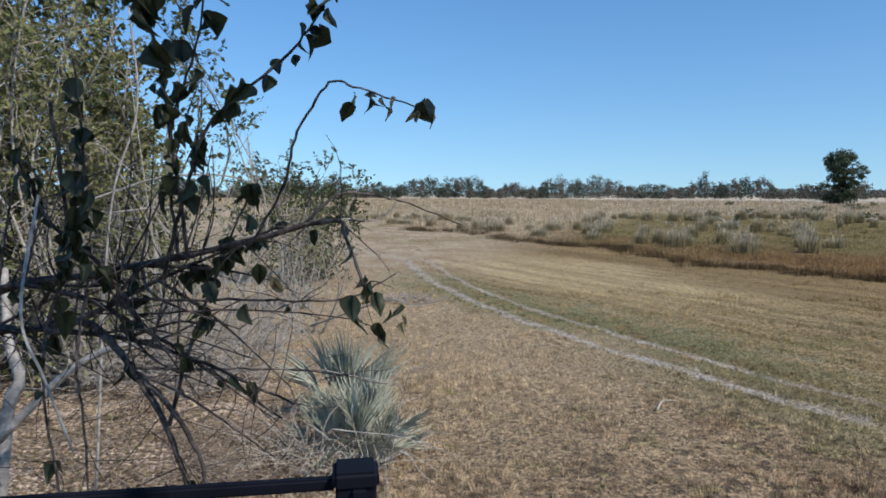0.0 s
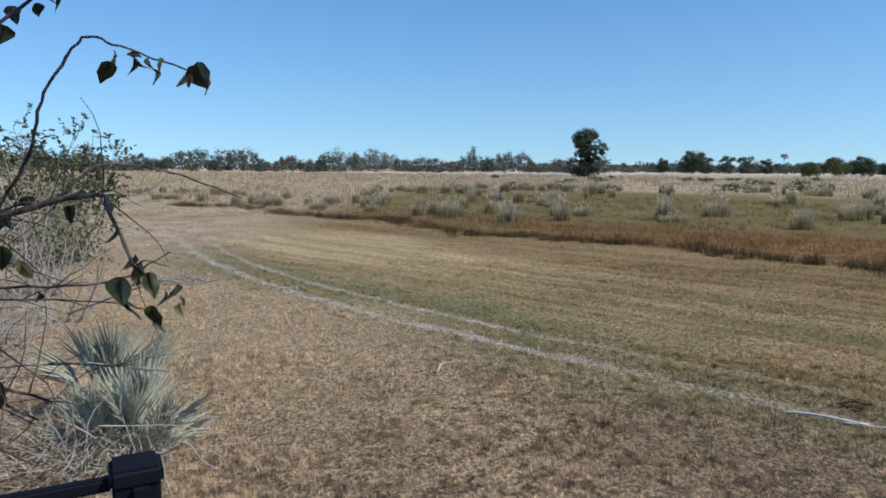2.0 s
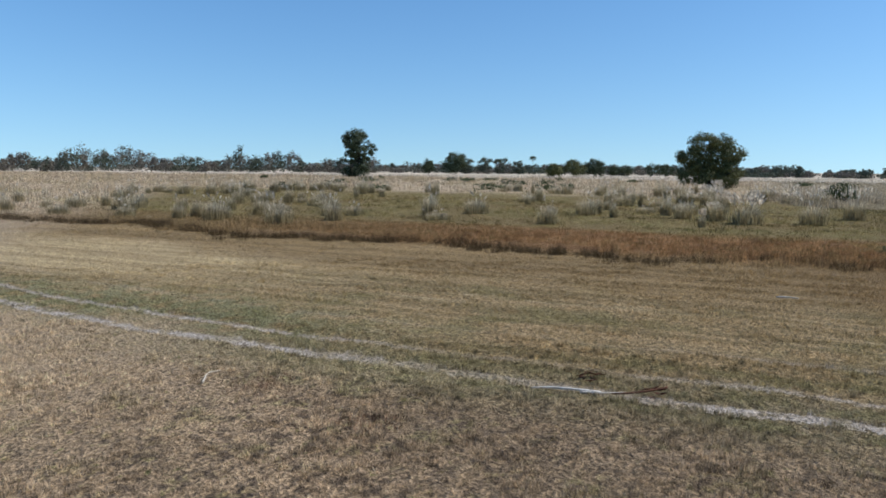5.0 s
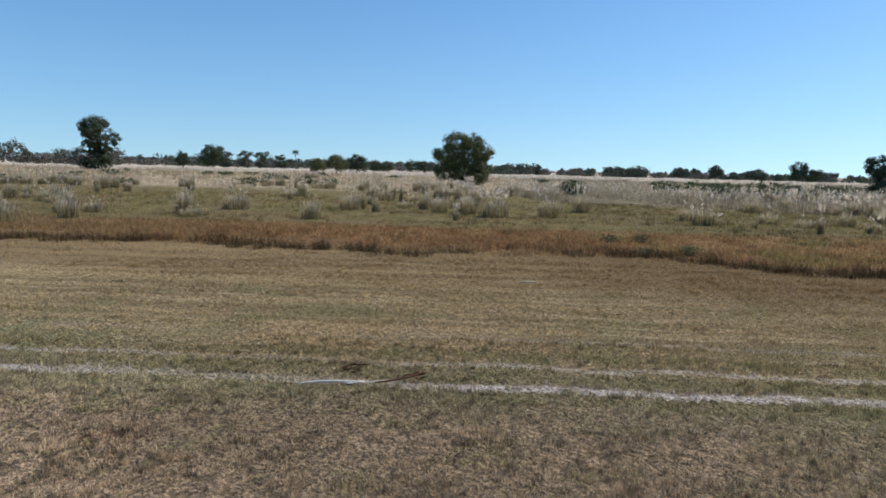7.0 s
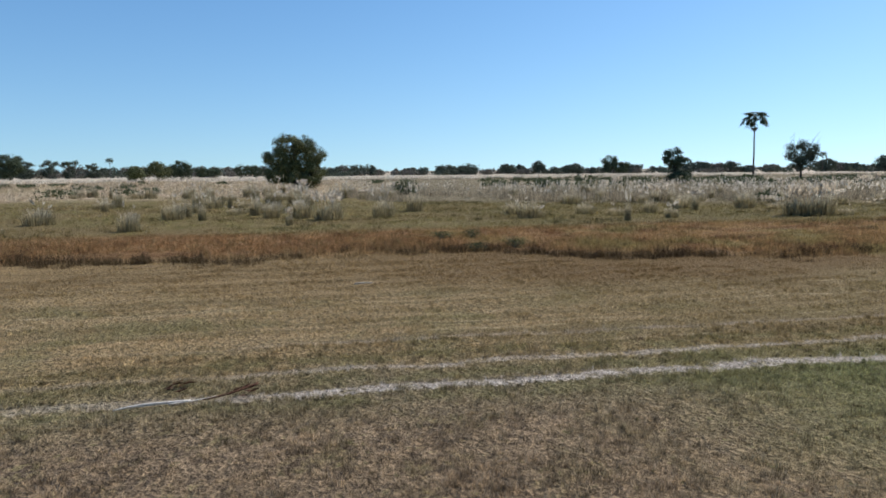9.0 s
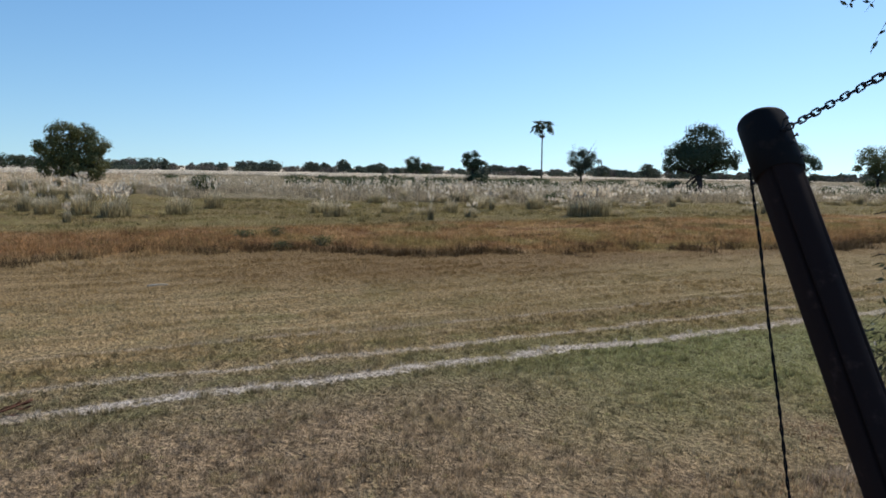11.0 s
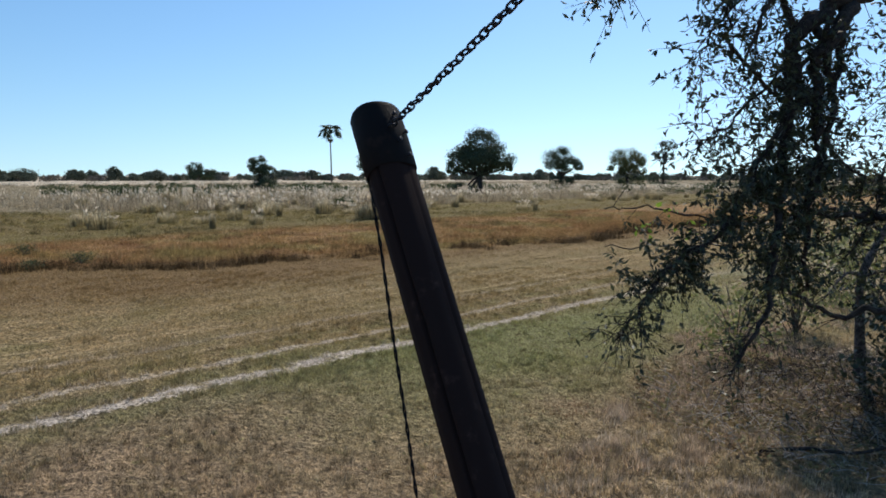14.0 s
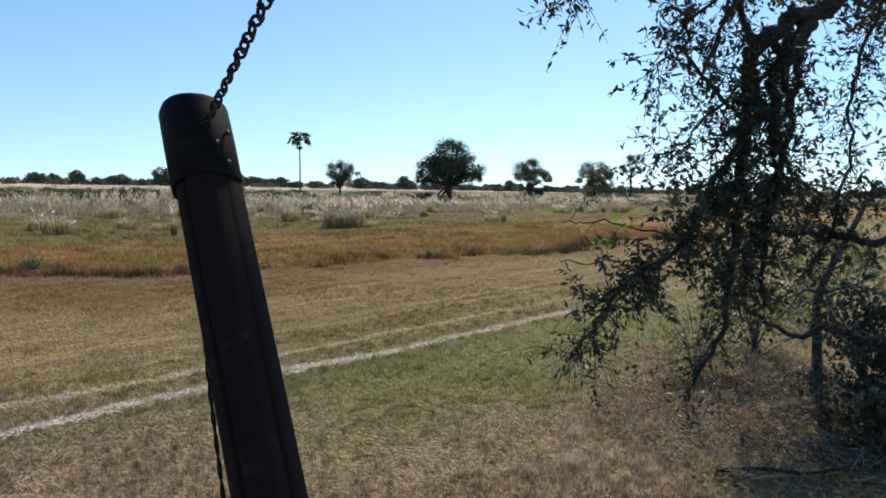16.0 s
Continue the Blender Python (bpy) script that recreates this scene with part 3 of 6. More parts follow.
def mown_grass():
    rng = np.random.default_rng(11)
    out = []
    for count, r0, r1, per, spread in ((15000, 4.2, 14, 23, 0.036), (34000, 12, 27, 12, 0.05), (30000, 24, 66, 7, 0.09)):
        x, y = sector(count, r0, r1, -146, 34, rng)
        n, s = across(x, y), along(x, y)
        # rows left by the mower past the ruts
        row = 0.5 + 0.5 * np.sin(n * 6.3 + 2.2 * np.sin(s * 0.21) + 1.3 * np.sin(s * 0.57 + n))
        row = np.where(n > 12.6, row, 0.6)
        thin = patches(x, y, 2.3, 3) * 0.6 + 0.4 * row
        shade_floor = (x < -2.4 - 0.12 * y) & (y > 3) | (np.hypot(x - 9.3, y + 9.0) < 3.4)
        keep = (n < 31.5 + 2.5 * np.clip((-s - 22) / 23, 0, 1)) & ~(shade_floor & (rng.uniform(0, 1, count) < 0.85)) & ~(on_rut(x, y) & (rng.uniform(0, 1, count) < 0.82)) & (thin + rng.uniform(-0.22, 0.3, count) > 0.36)
        x, y, n, s, row = x[keep], y[keep], n[keep], s[keep], row[keep]
        r = np.hypot(x, y)
        h = (0.045 + 0.05 * patches(x, y, 0.9, 4)) * (0.6 + 0.7 * row) * rng.uniform(0.5, 1.6, len(x))
        h = h + 0.06 * np.clip((7.5 - n) / 3, 0, 1) * patches(x, y, 1.3, 5) * (s > -2)
        h = np.where(n > 26, h * 1.5, h)
        out.append(tufts(x, y, per, h, 0.003 + 0.0007 * r, 0.85, spread, rng))
    x, y = sector(9000, 4.2, 26, -146, 30, rng)
    n = across(x, y)
    keep = ~on_rut(x, y) & (patches(x, y, 1.6, 23) > 0.4) & ~((x < -2.4 - 0.12 * y) & (y > 3)) & (n < 14)
    x, y = x[keep], y[keep]
    out[0] = join([out[0], tufts(x, y, 34, 0.055 + 0.06 * patches(x, y, 1.1, 24), 0.006 + 0.0006 * np.hypot(x, y), 0.6, 0.05, rng)])
    # low crumbly tufts over the near turf, some brown, some olive
    for k, (name, material, label) in enumerate((("brown_tufts", BROWN_TUFT, "low dull brown tufts over the worn turf"), ("green_tufts", GREEN_TUFT, "low olive tufts over the worn turf"))):
        x, y = sector(9500, 4.3, 22, -146, 26, rng)
        n, s = across(x, y), along(x, y)
        keep = (patches(x, y, 1.2, 26 + k) > 0.45) & ~on_rut(x, y) & (n < 13.5) & ~((x < -2.4 - 0.12 * y) & (y > 3)) & ((k == 0) | (s > -6))
        x, y = x[keep], y[keep]
        stuff(name, tufts(x, y, 12, 0.042 * rng.uniform(0.5, 1.6, len(x)), 0.010 + 0.0006 * np.hypot(x, y), 0.8, 0.038, rng), material, label, "grass")
    n, s = rng.uniform(12.7, 27.5, 15000), rng.uniform(-34, 34, 15000)
    row = 0.5 + 0.5 * np.sin(n * 8.0 + 1.6 * np.sin(s * 0.23) + 1.1 * np.sin(s * 0.61 + n))
    x, y = from_ns(n, s)
    keep = (row + 0.7 * patches(x, y, 0.7, 25) > 0.95) & (rng.uniform(0, 1, 15000) < 0.75) & ~((s < -12) & (n > 16) & (rng.uniform(0, 1, 15000) < 0.6))
    x, y = x[keep], y[keep]
    stuff("green_tufts", tufts(x, y, 13, 0.045 * rng.uniform(0.6, 1.5, len(x)), 0.016, 0.8, 0.075, rng), GREEN_TUFT, "small dark olive tufts in rows over the mown strip", "grass")
    stuff("mown_grass", join(out[1:]), SHORT_FAR, "short dry mown grass farther off, in rows", "grass")
    return stuff("mown_grass", out[0], SHORT, "short dry mown grass in brown and olive tufts", "grass")


def sedge_belt():
    rng = np.random.default_rng(12)
    n, s = rng.uniform(22, 42, 50000), rng.uniform(-75, 62, 50000)
    x, y = from_ns(n, s)
    lift = 6.5 * np.clip((s - 4) / 22, 0, 1)
    edge = 29.6 - lift + 2.5 * np.clip((-s - 22) / 23, 0, 1) + 1.2 * (patches(x, y, 0.25, 6) - 0.5) * 2
    clump = patches(x, y, 0.8, 7)
    keep = (n > edge) & ((clump > 0.33) | (n > edge + 2))
    x, y, n, edge, clump = x[keep], y[keep], n[keep], edge[keep], clump[keep]
    h = (0.20 + 0.22 * clump) * np.where(along(x, y) < -30, 0.7, 1.0) * np.clip(1.25 - (n - edge) / 14, 0.45, 1.1)
    a = tufts(x, y, 7, h * rng.uniform(0.5, 1.3, len(x)), 0.022, 0.85, 0.11, rng)
    # darker tussocks along the near edge of the sedge
    ks = rng.uniform(-62, 55, 1500)
    kn = 29.4 - 6.5 * np.clip((ks - 4) / 22, 0, 1) + 2.5 * np.clip((-ks - 22) / 23, 0, 1) + rng.normal(0, 0.55, 1500)
    kn = kn + 1.1 * np.sin(ks * 0.33) + 0.6 * np.sin(ks * 0.9 + 1)
    kx, ky = from_ns(kn, ks)
    ok = (patches(kx, ky, 1.5, 18) > 0.45) | (patches(kx, ky, 0.5, 17) > 0.7)
    qn, qs = rng.uniform(25, 78, 7000), rng.uniform(-42, 52, 7000)
    qx, qy = from_ns(qn, qs)
    some = (patches(qx, qy, 0.45, 19) > 0.55) & (rng.uniform(0, 1, 7000) < np.where(qs < -8, 0.55, 0.9)) & (qn > 31 - 6.5 * np.clip((qs - 4) / 22, 0, 1))
    stuff("tussock_field", tufts(qx[some], qy[some], 16, 0.34 * rng.uniform(0.3, 1.1, some.sum()), 0.032, 0.85, 0.2, rng), blade_material("olive_tussock", (0.098, 0.082, 0.03), 0.8, 0.5, 1.8, 0.3), "olive and dark tussocks over the broken sedge", "sedge")
    stuff("tussock_edge", tufts(kx[ok], ky[ok], 30, 0.46 * rng.uniform(0.5, 1.15, ok.sum()), 0.022, 0.8, 0.17, rng), EDGE, "dark brown tussocks along the sedge edge", "sedge")
    return stuff("sedge_belt", a, SEDGE, "knee-high red-brown dry sedge along the bank", "sedge")


def green_flat():
    rng = np.random.default_rng(13)
    x, y = sector(30000, 38, 120, -140, 20, rng)
    n = across(x, y)
    keep = (n > 40) & (n < 82) & (patches(x, y, 0.5, 9) > 0.35)
    x, y = x[keep], y[keep]
    r = np.hypot(x, y)
    return stuff("flat_grass", tufts(x, y, 6, 0.10 + 0.22 * patches(x, y, 0.7, 10), 0.0007 * r, 0.8, 0.16, rng), FLAT, "low green and rusty marsh grass", "grass")


def straw_field():
    rng = np.random.default_rng(14)
    x, y = sector(42000, 45, 420, -142, 30, rng)
    n, s = across(x, y), along(x, y)
    wob = 8 * (patches(x, y, 0.12, 15) - 0.5)
    tongue = (-s - 0.85 * (n - 37) + wob > 47) & (n > 35)
    beyond = (n + 2 * wob > np.where(s < 6, 100, 255))
    keep = (tongue | beyond) & (patches(x, y, 0.2, 16) + rng.uniform(-0.2, 0.4, len(x)) > 0.3)
    x, y, s = x[keep], y[keep], s[keep]
    r = np.hypot(x, y)
    tall = np.clip((-s - 24) / 26, 0, 1)
    h = (0.30 + 0.55 * patches(x, y, 0.1, 17) * rng.uniform(0.4, 1.6, len(x))) * (1 + 0.2 * tall)
    return stuff("straw_field", tufts(x, y, 8, h, 0.0008 * r, 0.3, 0.22 + 0.002 * r, rng), FIELD_GRASS, "tall bleached grass over the far floodplain", "grass")


mown_grass()
sedge_belt()
green_flat()
straw_field()


# ---- far woods on the horizon ----
def clumped(rng, lobes, count, leaf, shell=(0.55, 1.0), clumps=26, puff=1.0, lump=0.17):
    """Leaves in clumps over a few ellipsoids: (x, y, z, rx, ry, rz) each."""
    out, face = [], []
    total = sum(l[3] * l[5] for l in lobes)
    for x, y, z, rx, ry, rz in lobes:
        k = max(6, int(clumps * rx * rz / total * len(lobes)))
        d = unit(rng.normal(size=(k, 3)))
        c = d * rng.uniform(*shell, (k, 1)) ** 0.7 * np.array([rx, ry, rz]) + np.array([x, y, z])
        m = int(count * rx * rz / total)
        pick = rng.integers(0, k, m)
        size = np.array([rx, ry, rz]) * lump
        p = c[pick] + unit(rng.normal(size=(m, 3))) * rng.uniform(0, 1, (m, 1)) ** 0.45 * size * puff * 1.75
        out.append(p)
        # leaves face outward from their clump and from the crown
        face.append(unit((p - c[pick]) / size) + 0.8 * unit((p - np.array([x, y, z])) / np.array([rx, ry, rz])) + 0.5 * rng.normal(size=(m, 3)))
    at = np.concatenate(out)
    return leaves(at, leaf * rng.uniform(0.6, 1.3, len(at)), rng, slim=0.85, facing=unit(np.concatenate(face)))


def far_woods():
    rng = np.random.default_rng(21)
    green, bare = [], []

    def stand(az, dist, h, w, chunk, count, leaf):
        x, y = -dist * math.sin(radians(az)), dist * math.cos(radians(az))
        lobes = [(x, y, h * 0.36, w * 0.5, w * 0.4, h * 0.36), (x + w * 0.1, y, h * 0.68, w * 0.36, w * 0.36, h * 0.3)]
        chunk.append(clumped(rng, lobes, int(count * 0.85), leaf, (0.2, 0.85), clumps=9, lump=0.3))

    for i in range(210):
        az = -29 + 67 * (i + rng.uniform(-0.6, 0.6)) / 210
        tall = 1 + 0.25 * math.sin(az * 0.55) + 0.2 * math.sin(az * 1.7 + 1)
        kind = rng.uniform() < 0.45
        stand(az, rng.uniform(470, 560), rng.uniform(9, 16) * tall, rng.uniform(9, 17), green if kind else bare, 430, 1.05)
    for i in range(110):
        az = -62 + 35 * (i + rng.uniform(-1.5, 1.5)) / 110
        stand(az, rng.uniform(640, 780), rng.uniform(7, 11), rng.uniform(10, 22), green if rng.uniform() < 0.7 else bare, 300, 1.5)
    for i in range(220):
        az = rng.uniform(-142, -58)
        stand(az, rng.uniform(500, 600), rng.uniform(3.4, 7.2) * (1 + 0.25 * math.sin(az * 0.9)), rng.uniform(6, 14), green if rng.uniform() < 0.75 else bare, 300, 1.5)
    for i in range(170):
        az = -142 + 180 * (i + rng.uniform(-1, 1)) / 170
        stand(az, rng.uniform(560, 640) if az > -58 else rng.uniform(480, 540), rng.uniform(4, 6.5) if az > -58 else rng.uniform(2.8, 4.6), rng.uniform(18, 30), green if rng.uniform() < 0.6 else bare, 200, 1.4)
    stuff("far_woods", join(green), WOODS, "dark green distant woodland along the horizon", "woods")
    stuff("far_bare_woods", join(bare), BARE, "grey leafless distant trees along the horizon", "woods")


def scrub_belt():
    """Low green bushes scattered between the tall grass and the far woods."""
    rng = np.random.default_rng(22)
    out = []
    for i in range(190):
        az, dist = rng.uniform(-138, -72), rng.uniform(135, 230)
        w, h = rng.uniform(2.0, 7.0), rng.uniform(0.8, 2.2)
        x, y = -dist * math.sin(radians(az)), dist * math.cos(radians(az))
        out.append(clumped(rng, [(x, y, h * 0.45, w, w * 0.7, h * 0.5)], 240, 0.34, (0.2, 1.0), clumps=18))
    for i in range(26):
        az, dist = rng.uniform(-66, -20), rng.uniform(110, 260)
        w, h = rng.uniform(1.5, 4.0), rng.uniform(0.9, 1.8)
        x, y = -dist * math.sin(radians(az)), dist * math.cos(radians(az))
        out.append(clumped(rng, [(x, y, h * 0.45, w, w * 0.7, h * 0.5)], 280, 0.3, (0.2, 1.0), clumps=18))
    stuff("scrub_belt", join(out), SCRUB, "low green scrub scattered over the floodplain", "scrub")


far_woods()
scrub_belt()


# ---- single trees on the plain ----
def plain_tree(label, x, y, h, w, lobes, seed, leaf=0.42, count=2600, material=CROWN, trunk_h=0.3, trunk_r=0.022, bare=0, name="tree", clumps=46):
    """lobes: (across, up, half width, half height) as shares of width and height."""
    rng = np.random.default_rng(seed)
    ob = thing(name, label, "tree", (x, y, 0), "trees on the plain")
    side = unit(np.array([-y, x, 0.0])) * -1.0
    made = []
    for a, u, rx, rz in lobes:
        deep = rng.uniform(-0.12, 0.12) * w
        c = side * a * w + unit(np.array([x, y, 0.0])) * deep
        made.append((c[0], c[1], u * h, rx * w, rx * w, rz * h))
    tubes = Tubes()
    fork = np.array([rng.uniform(-0.03, 0.03) * w, 0, trunk_h * h])
    tubes.add(spline([(0, 0, -0.15), (0.01 * w, 0, trunk_h * h * 0.5), fork], 4), trunk_r * h * 1.3, trunk_r * h, 8, 0.06, rng)
    for lx, ly, lz, rx, ry, rz in made:
        for k in range(3):
            end = np.array([lx, ly, lz]) + rng.uniform(-0.6, 0.6, 3) * np.array([rx, ry, rz])
            mid = (fork + end) / 2 + rng.normal(size=3) * 0.03 * w
            tubes.add(spline([fork, mid, end], 4), trunk_r * h * 0.55, trunk_r * h * 0.12, 5)
    for k in range(bare):
        a = rng.uniform(0, 2 * np.pi)
        end = np.array([math.cos(a) * w * 0.42, math.sin(a) * w * 0.42, h * rng.uniform(0.6, 1.04)])
        mid = (fork + end) / 2 + rng.normal(size=3) * 0.06 * w
        path = spline([fork, mid, end], 4)
        tubes.add(path, trunk_r * h * 0.4, 0.03, 4)
        for q in range(5):
            p0 = path[rng.integers(4, len(path))]
            tubes.add(np.array([p0, p0 + rng.normal(size=3) * 0.06 * w + np.array([0, 0, 0.05 * h])]), 0.035, 0.015, 3)
    hang("trunk", tubes.mesh("trunk", DARK_BARK), ob, "dark grey-brown trunk and limbs")
    v, f = clumped(rng, made, int(count * 2.3), leaf, (0.65, 1.0), clumps=int(clumps * 0.4), puff=1.0, lump=0.25)
    v[:, 2] = np.maximum(v[:, 2], 0.02)
    hang("crown", mesh_of("crown", v, f, material), ob)
    return ob


ROUND = [(0, 0.58, 0.44, 0.36), (-0.18, 0.45, 0.3, 0.3), (0.2, 0.45, 0.3, 0.32), (0, 0.8, 0.26, 0.19)]
plain_tree("tall leafy tree with a forked trunk above a low bush", 133.7, 252.3, 19.5, 14.5,
           [(-0.08, 0.84, 0.30, 0.15), (0.02, 0.68, 0.34, 0.13), (0.36, 0.58, 0.15, 0.10), (-0.22, 0.40, 0.18, 0.11), (-0.1, 0.13, 0.38, 0.14), (0.15, 0.25, 0.2, 0.13), (-0.05, 0.55, 0.28, 0.12), (-0.2, 0.74, 0.22, 0.12), (0.2, 0.44, 0.16, 0.08)], 31, 0.7, 3200, trunk_h=0.32)
plain_tree("small dark round tree far over the plain", 241.6, 362.0, 9.9, 8.2, ROUND, 32, 0.6, 1300, trunk_h=0.15)
plain_tree("broad dark round tree far over the plain", 271.7, 374.6, 14.6, 16.0, [(0, 0.55, 0.46, 0.42), (-0.1, 0.75, 0.3, 0.22), (0.2, 0.6, 0.3, 0.3)], 33, 0.8, 2300, trunk_h=0.15)
for k, (dx, h, w) in enumerate(((-14, 12.5, 11), (-2, 13.4, 12), (8, 12.0, 10), (20, 11.0, 9))):
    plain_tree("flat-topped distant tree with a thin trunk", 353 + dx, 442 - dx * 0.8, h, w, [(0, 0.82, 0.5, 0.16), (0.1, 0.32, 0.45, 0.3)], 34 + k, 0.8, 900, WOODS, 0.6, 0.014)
plain_tree("broad olive tree in a distant clump", 229.4, 224.0, 8.4, 11.0, ROUND, 40, 0.55, 1500, CROWN_LIT, 0.2)
plain_tree("round green tree in a distant clump", 244.6, 225.5, 9.3, 11.0, ROUND, 41, 0.55, 1600, CROWN, 0.2)
plain_tree("low spreading tree in a distant clump", 219.5, 226.5, 6.6, 8.0, ROUND, 42, 0.55, 1300, CROWN_LIT, 0.2)
plain_tree("dark domed tree far over the plain", 315.8, 270.4, 8.3, 13.0, [(0, 0.5, 0.5, 0.48)], 43, 0.65, 1500, trunk_h=0.12)
plain_tree("dark domed tree far over the plain", 362.3, 278.4, 8.2, 15.0, [(-0.15, 0.5, 0.4, 0.46), (0.25, 0.48, 0.3, 0.42)], 44, 0.65, 1500, trunk_h=0.12)
plain_tree("large round bushy tree, sunlit on one side", 121.8, 81.6, 11.5, 12.6,
           [(-0.28, 0.55, 0.2, 0.2), (-0.1, 0.76, 0.22, 0.19), (0.14, 0.80, 0.19, 0.16), (0.3, 0.6, 0.19, 0.19), (0.33, 0.34, 0.17, 0.18), (0.12, 0.48, 0.22, 0.22),
            (-0.12, 0.4, 0.22, 0.22), (-0.3, 0.26, 0.18, 0.18), (0.0, 0.18, 0.22, 0.16), (0.22, 0.17, 0.2, 0.15)], 45, 0.30, 12500, CROWN_LIT, 0.10, 0.028, clumps=90)
plain_tree("wide two-domed tree far over the plain", 446.9, 61.4, 11.6, 17.0, [(-0.16, 0.68, 0.3, 0.3), (0.25, 0.42, 0.3, 0.3), (-0.1, 0.3, 0.3, 0.25)], 46, 0.75, 1700, trunk_h=0.2)
plain_tree("small upright leafy tree among scrub", 178.5, 9.6, 8.3, 6.4, [(-0.05, 0.74, 0.36, 0.24), (0.15, 0.56, 0.4, 0.18), (0.1, 0.18, 0.5, 0.16)], 47, 0.4, 1700, trunk_h=0.4)
for k, (x, y, h, w) in enumerate(((425, 152, 7.6, 16), (418, 103, 9.0, 9), (396, 77, 6.4, 12), (516, 12, 7.9, 15), (516, -8, 7.5, 14), (500, 60, 6.5, 12), (480, -62, 8.5, 12), (455, -88, 9.5, 12), (430, -112, 9.5, 14), (440, 130, 7.0, 13))):
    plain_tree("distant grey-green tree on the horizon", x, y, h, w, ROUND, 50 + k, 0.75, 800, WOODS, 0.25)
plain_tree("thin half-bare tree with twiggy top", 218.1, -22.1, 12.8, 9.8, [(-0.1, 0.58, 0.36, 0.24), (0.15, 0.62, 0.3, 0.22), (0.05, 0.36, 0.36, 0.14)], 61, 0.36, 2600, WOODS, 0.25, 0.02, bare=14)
plain_tree("spreading leafy tree with a stout dark trunk", 118.7, -31.8, 11.9, 11.4,
           [(0.0, 0.76, 0.26, 0.22), (-0.27, 0.52, 0.24, 0.2), (0.26, 0.55, 0.26, 0.2), (0.02, 0.52, 0.3, 0.2), (-0.42, 0.42, 0.12, 0.1), (0.42, 0.42, 0.1, 0.09), (-0.25, 0.08, 0.2, 0.09)], 62, 0.26, 9500, trunk_h=0.3, trunk_r=0.036, clumps=80)
plain_tree("dark rounded tree leaning over the plain", 220.5, -87.1, 13.2, 14.0, [(-0.12, 0.7, 0.33, 0.28), (0.12, 0.55, 0.32, 0.22), (0.36, 0.5, 0.14, 0.1), (0.0, 0.15, 0.3, 0.14)], 63, 0.36, 4500, trunk_h=0.25, trunk_r=0.03)
plain_tree("rounded olive-green tree over low scrub", 196.0, -99.0, 12.2, 12.5, [(0, 0.68, 0.38, 0.28), (0.26, 0.5, 0.2, 0.2), (-0.2, 0.5, 0.25, 0.2), (0.1, 0.16, 0.34, 0.15)], 64, 0.36, 4300, CROWN_LIT, 0.25, 0.026)
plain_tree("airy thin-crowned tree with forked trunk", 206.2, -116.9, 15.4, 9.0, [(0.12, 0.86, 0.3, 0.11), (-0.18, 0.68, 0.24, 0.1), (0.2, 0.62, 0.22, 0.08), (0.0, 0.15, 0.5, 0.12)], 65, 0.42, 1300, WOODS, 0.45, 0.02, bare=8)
plain_tree("slender tree with a high airy crown", 190.0, -150.0, 15.0, 9.0, [(0.0, 0.86, 0.36, 0.12), (-0.2, 0.66, 0.24, 0.1)], 66, 0.42, 900, CROWN, 0.5, 0.018, bare=4)


def fan_mesh(name, rays, spread, material, seed, width=0.024, stalk=0.40):
    """A palm fan of length 1 on a stalk, its rays folded; the stalk runs along +x."""
    rng = np.random.default_rng(seed)
    v, f = [], []
    for i in range(rays):
        a = radians(-spread / 2 + spread * i / (rays - 1))
        l = 0.62 * (1 - 0.25 * abs(a) / radians(spread / 2)) * rng.uniform(0.88, 1.1)
        d = np.array([math.cos(a), math.sin(a), 0.0])
        w = np.array([-d[1], d[0], 0]) * width
        hub = np.array([stalk, 0, 0.0])
        dip = np.array([0, 0, -0.10 * rng.uniform(0.3, 1.2)])
        o = len(v)
        v += [hub, hub + d * l * 0.5 + w + [0, 0, 0.012], hub + d * l + dip, hub + d * l * 0.5 - w + [0, 0, 0.012], hub + d * l * 0.5 - [0, 0, 0.012]]
        f += [(o, o + 4, o + 1), (o, o + 3, o + 4), (o + 1, o + 4, o + 2), (o + 4, o + 3, o + 2)]
    o = len(v)
    v += [np.array(q) for q in ((0, 0.012, 0), (0, -0.012, 0), (stalk + 0.02, 0.008, 0), (stalk + 0.02, -0.008, 0), (0, 0, -0.014), (stalk + 0.02, 0, -0.01))]
    f += [(o, o + 1, o + 3), (o, o + 3, o + 2), (o + 1, o + 4, o + 5), (o + 1, o + 5, o + 3), (o + 4, o, o + 2), (o + 4, o + 2, o + 5)]
    return mesh_of(name, np.array(v), np.array(f), material)


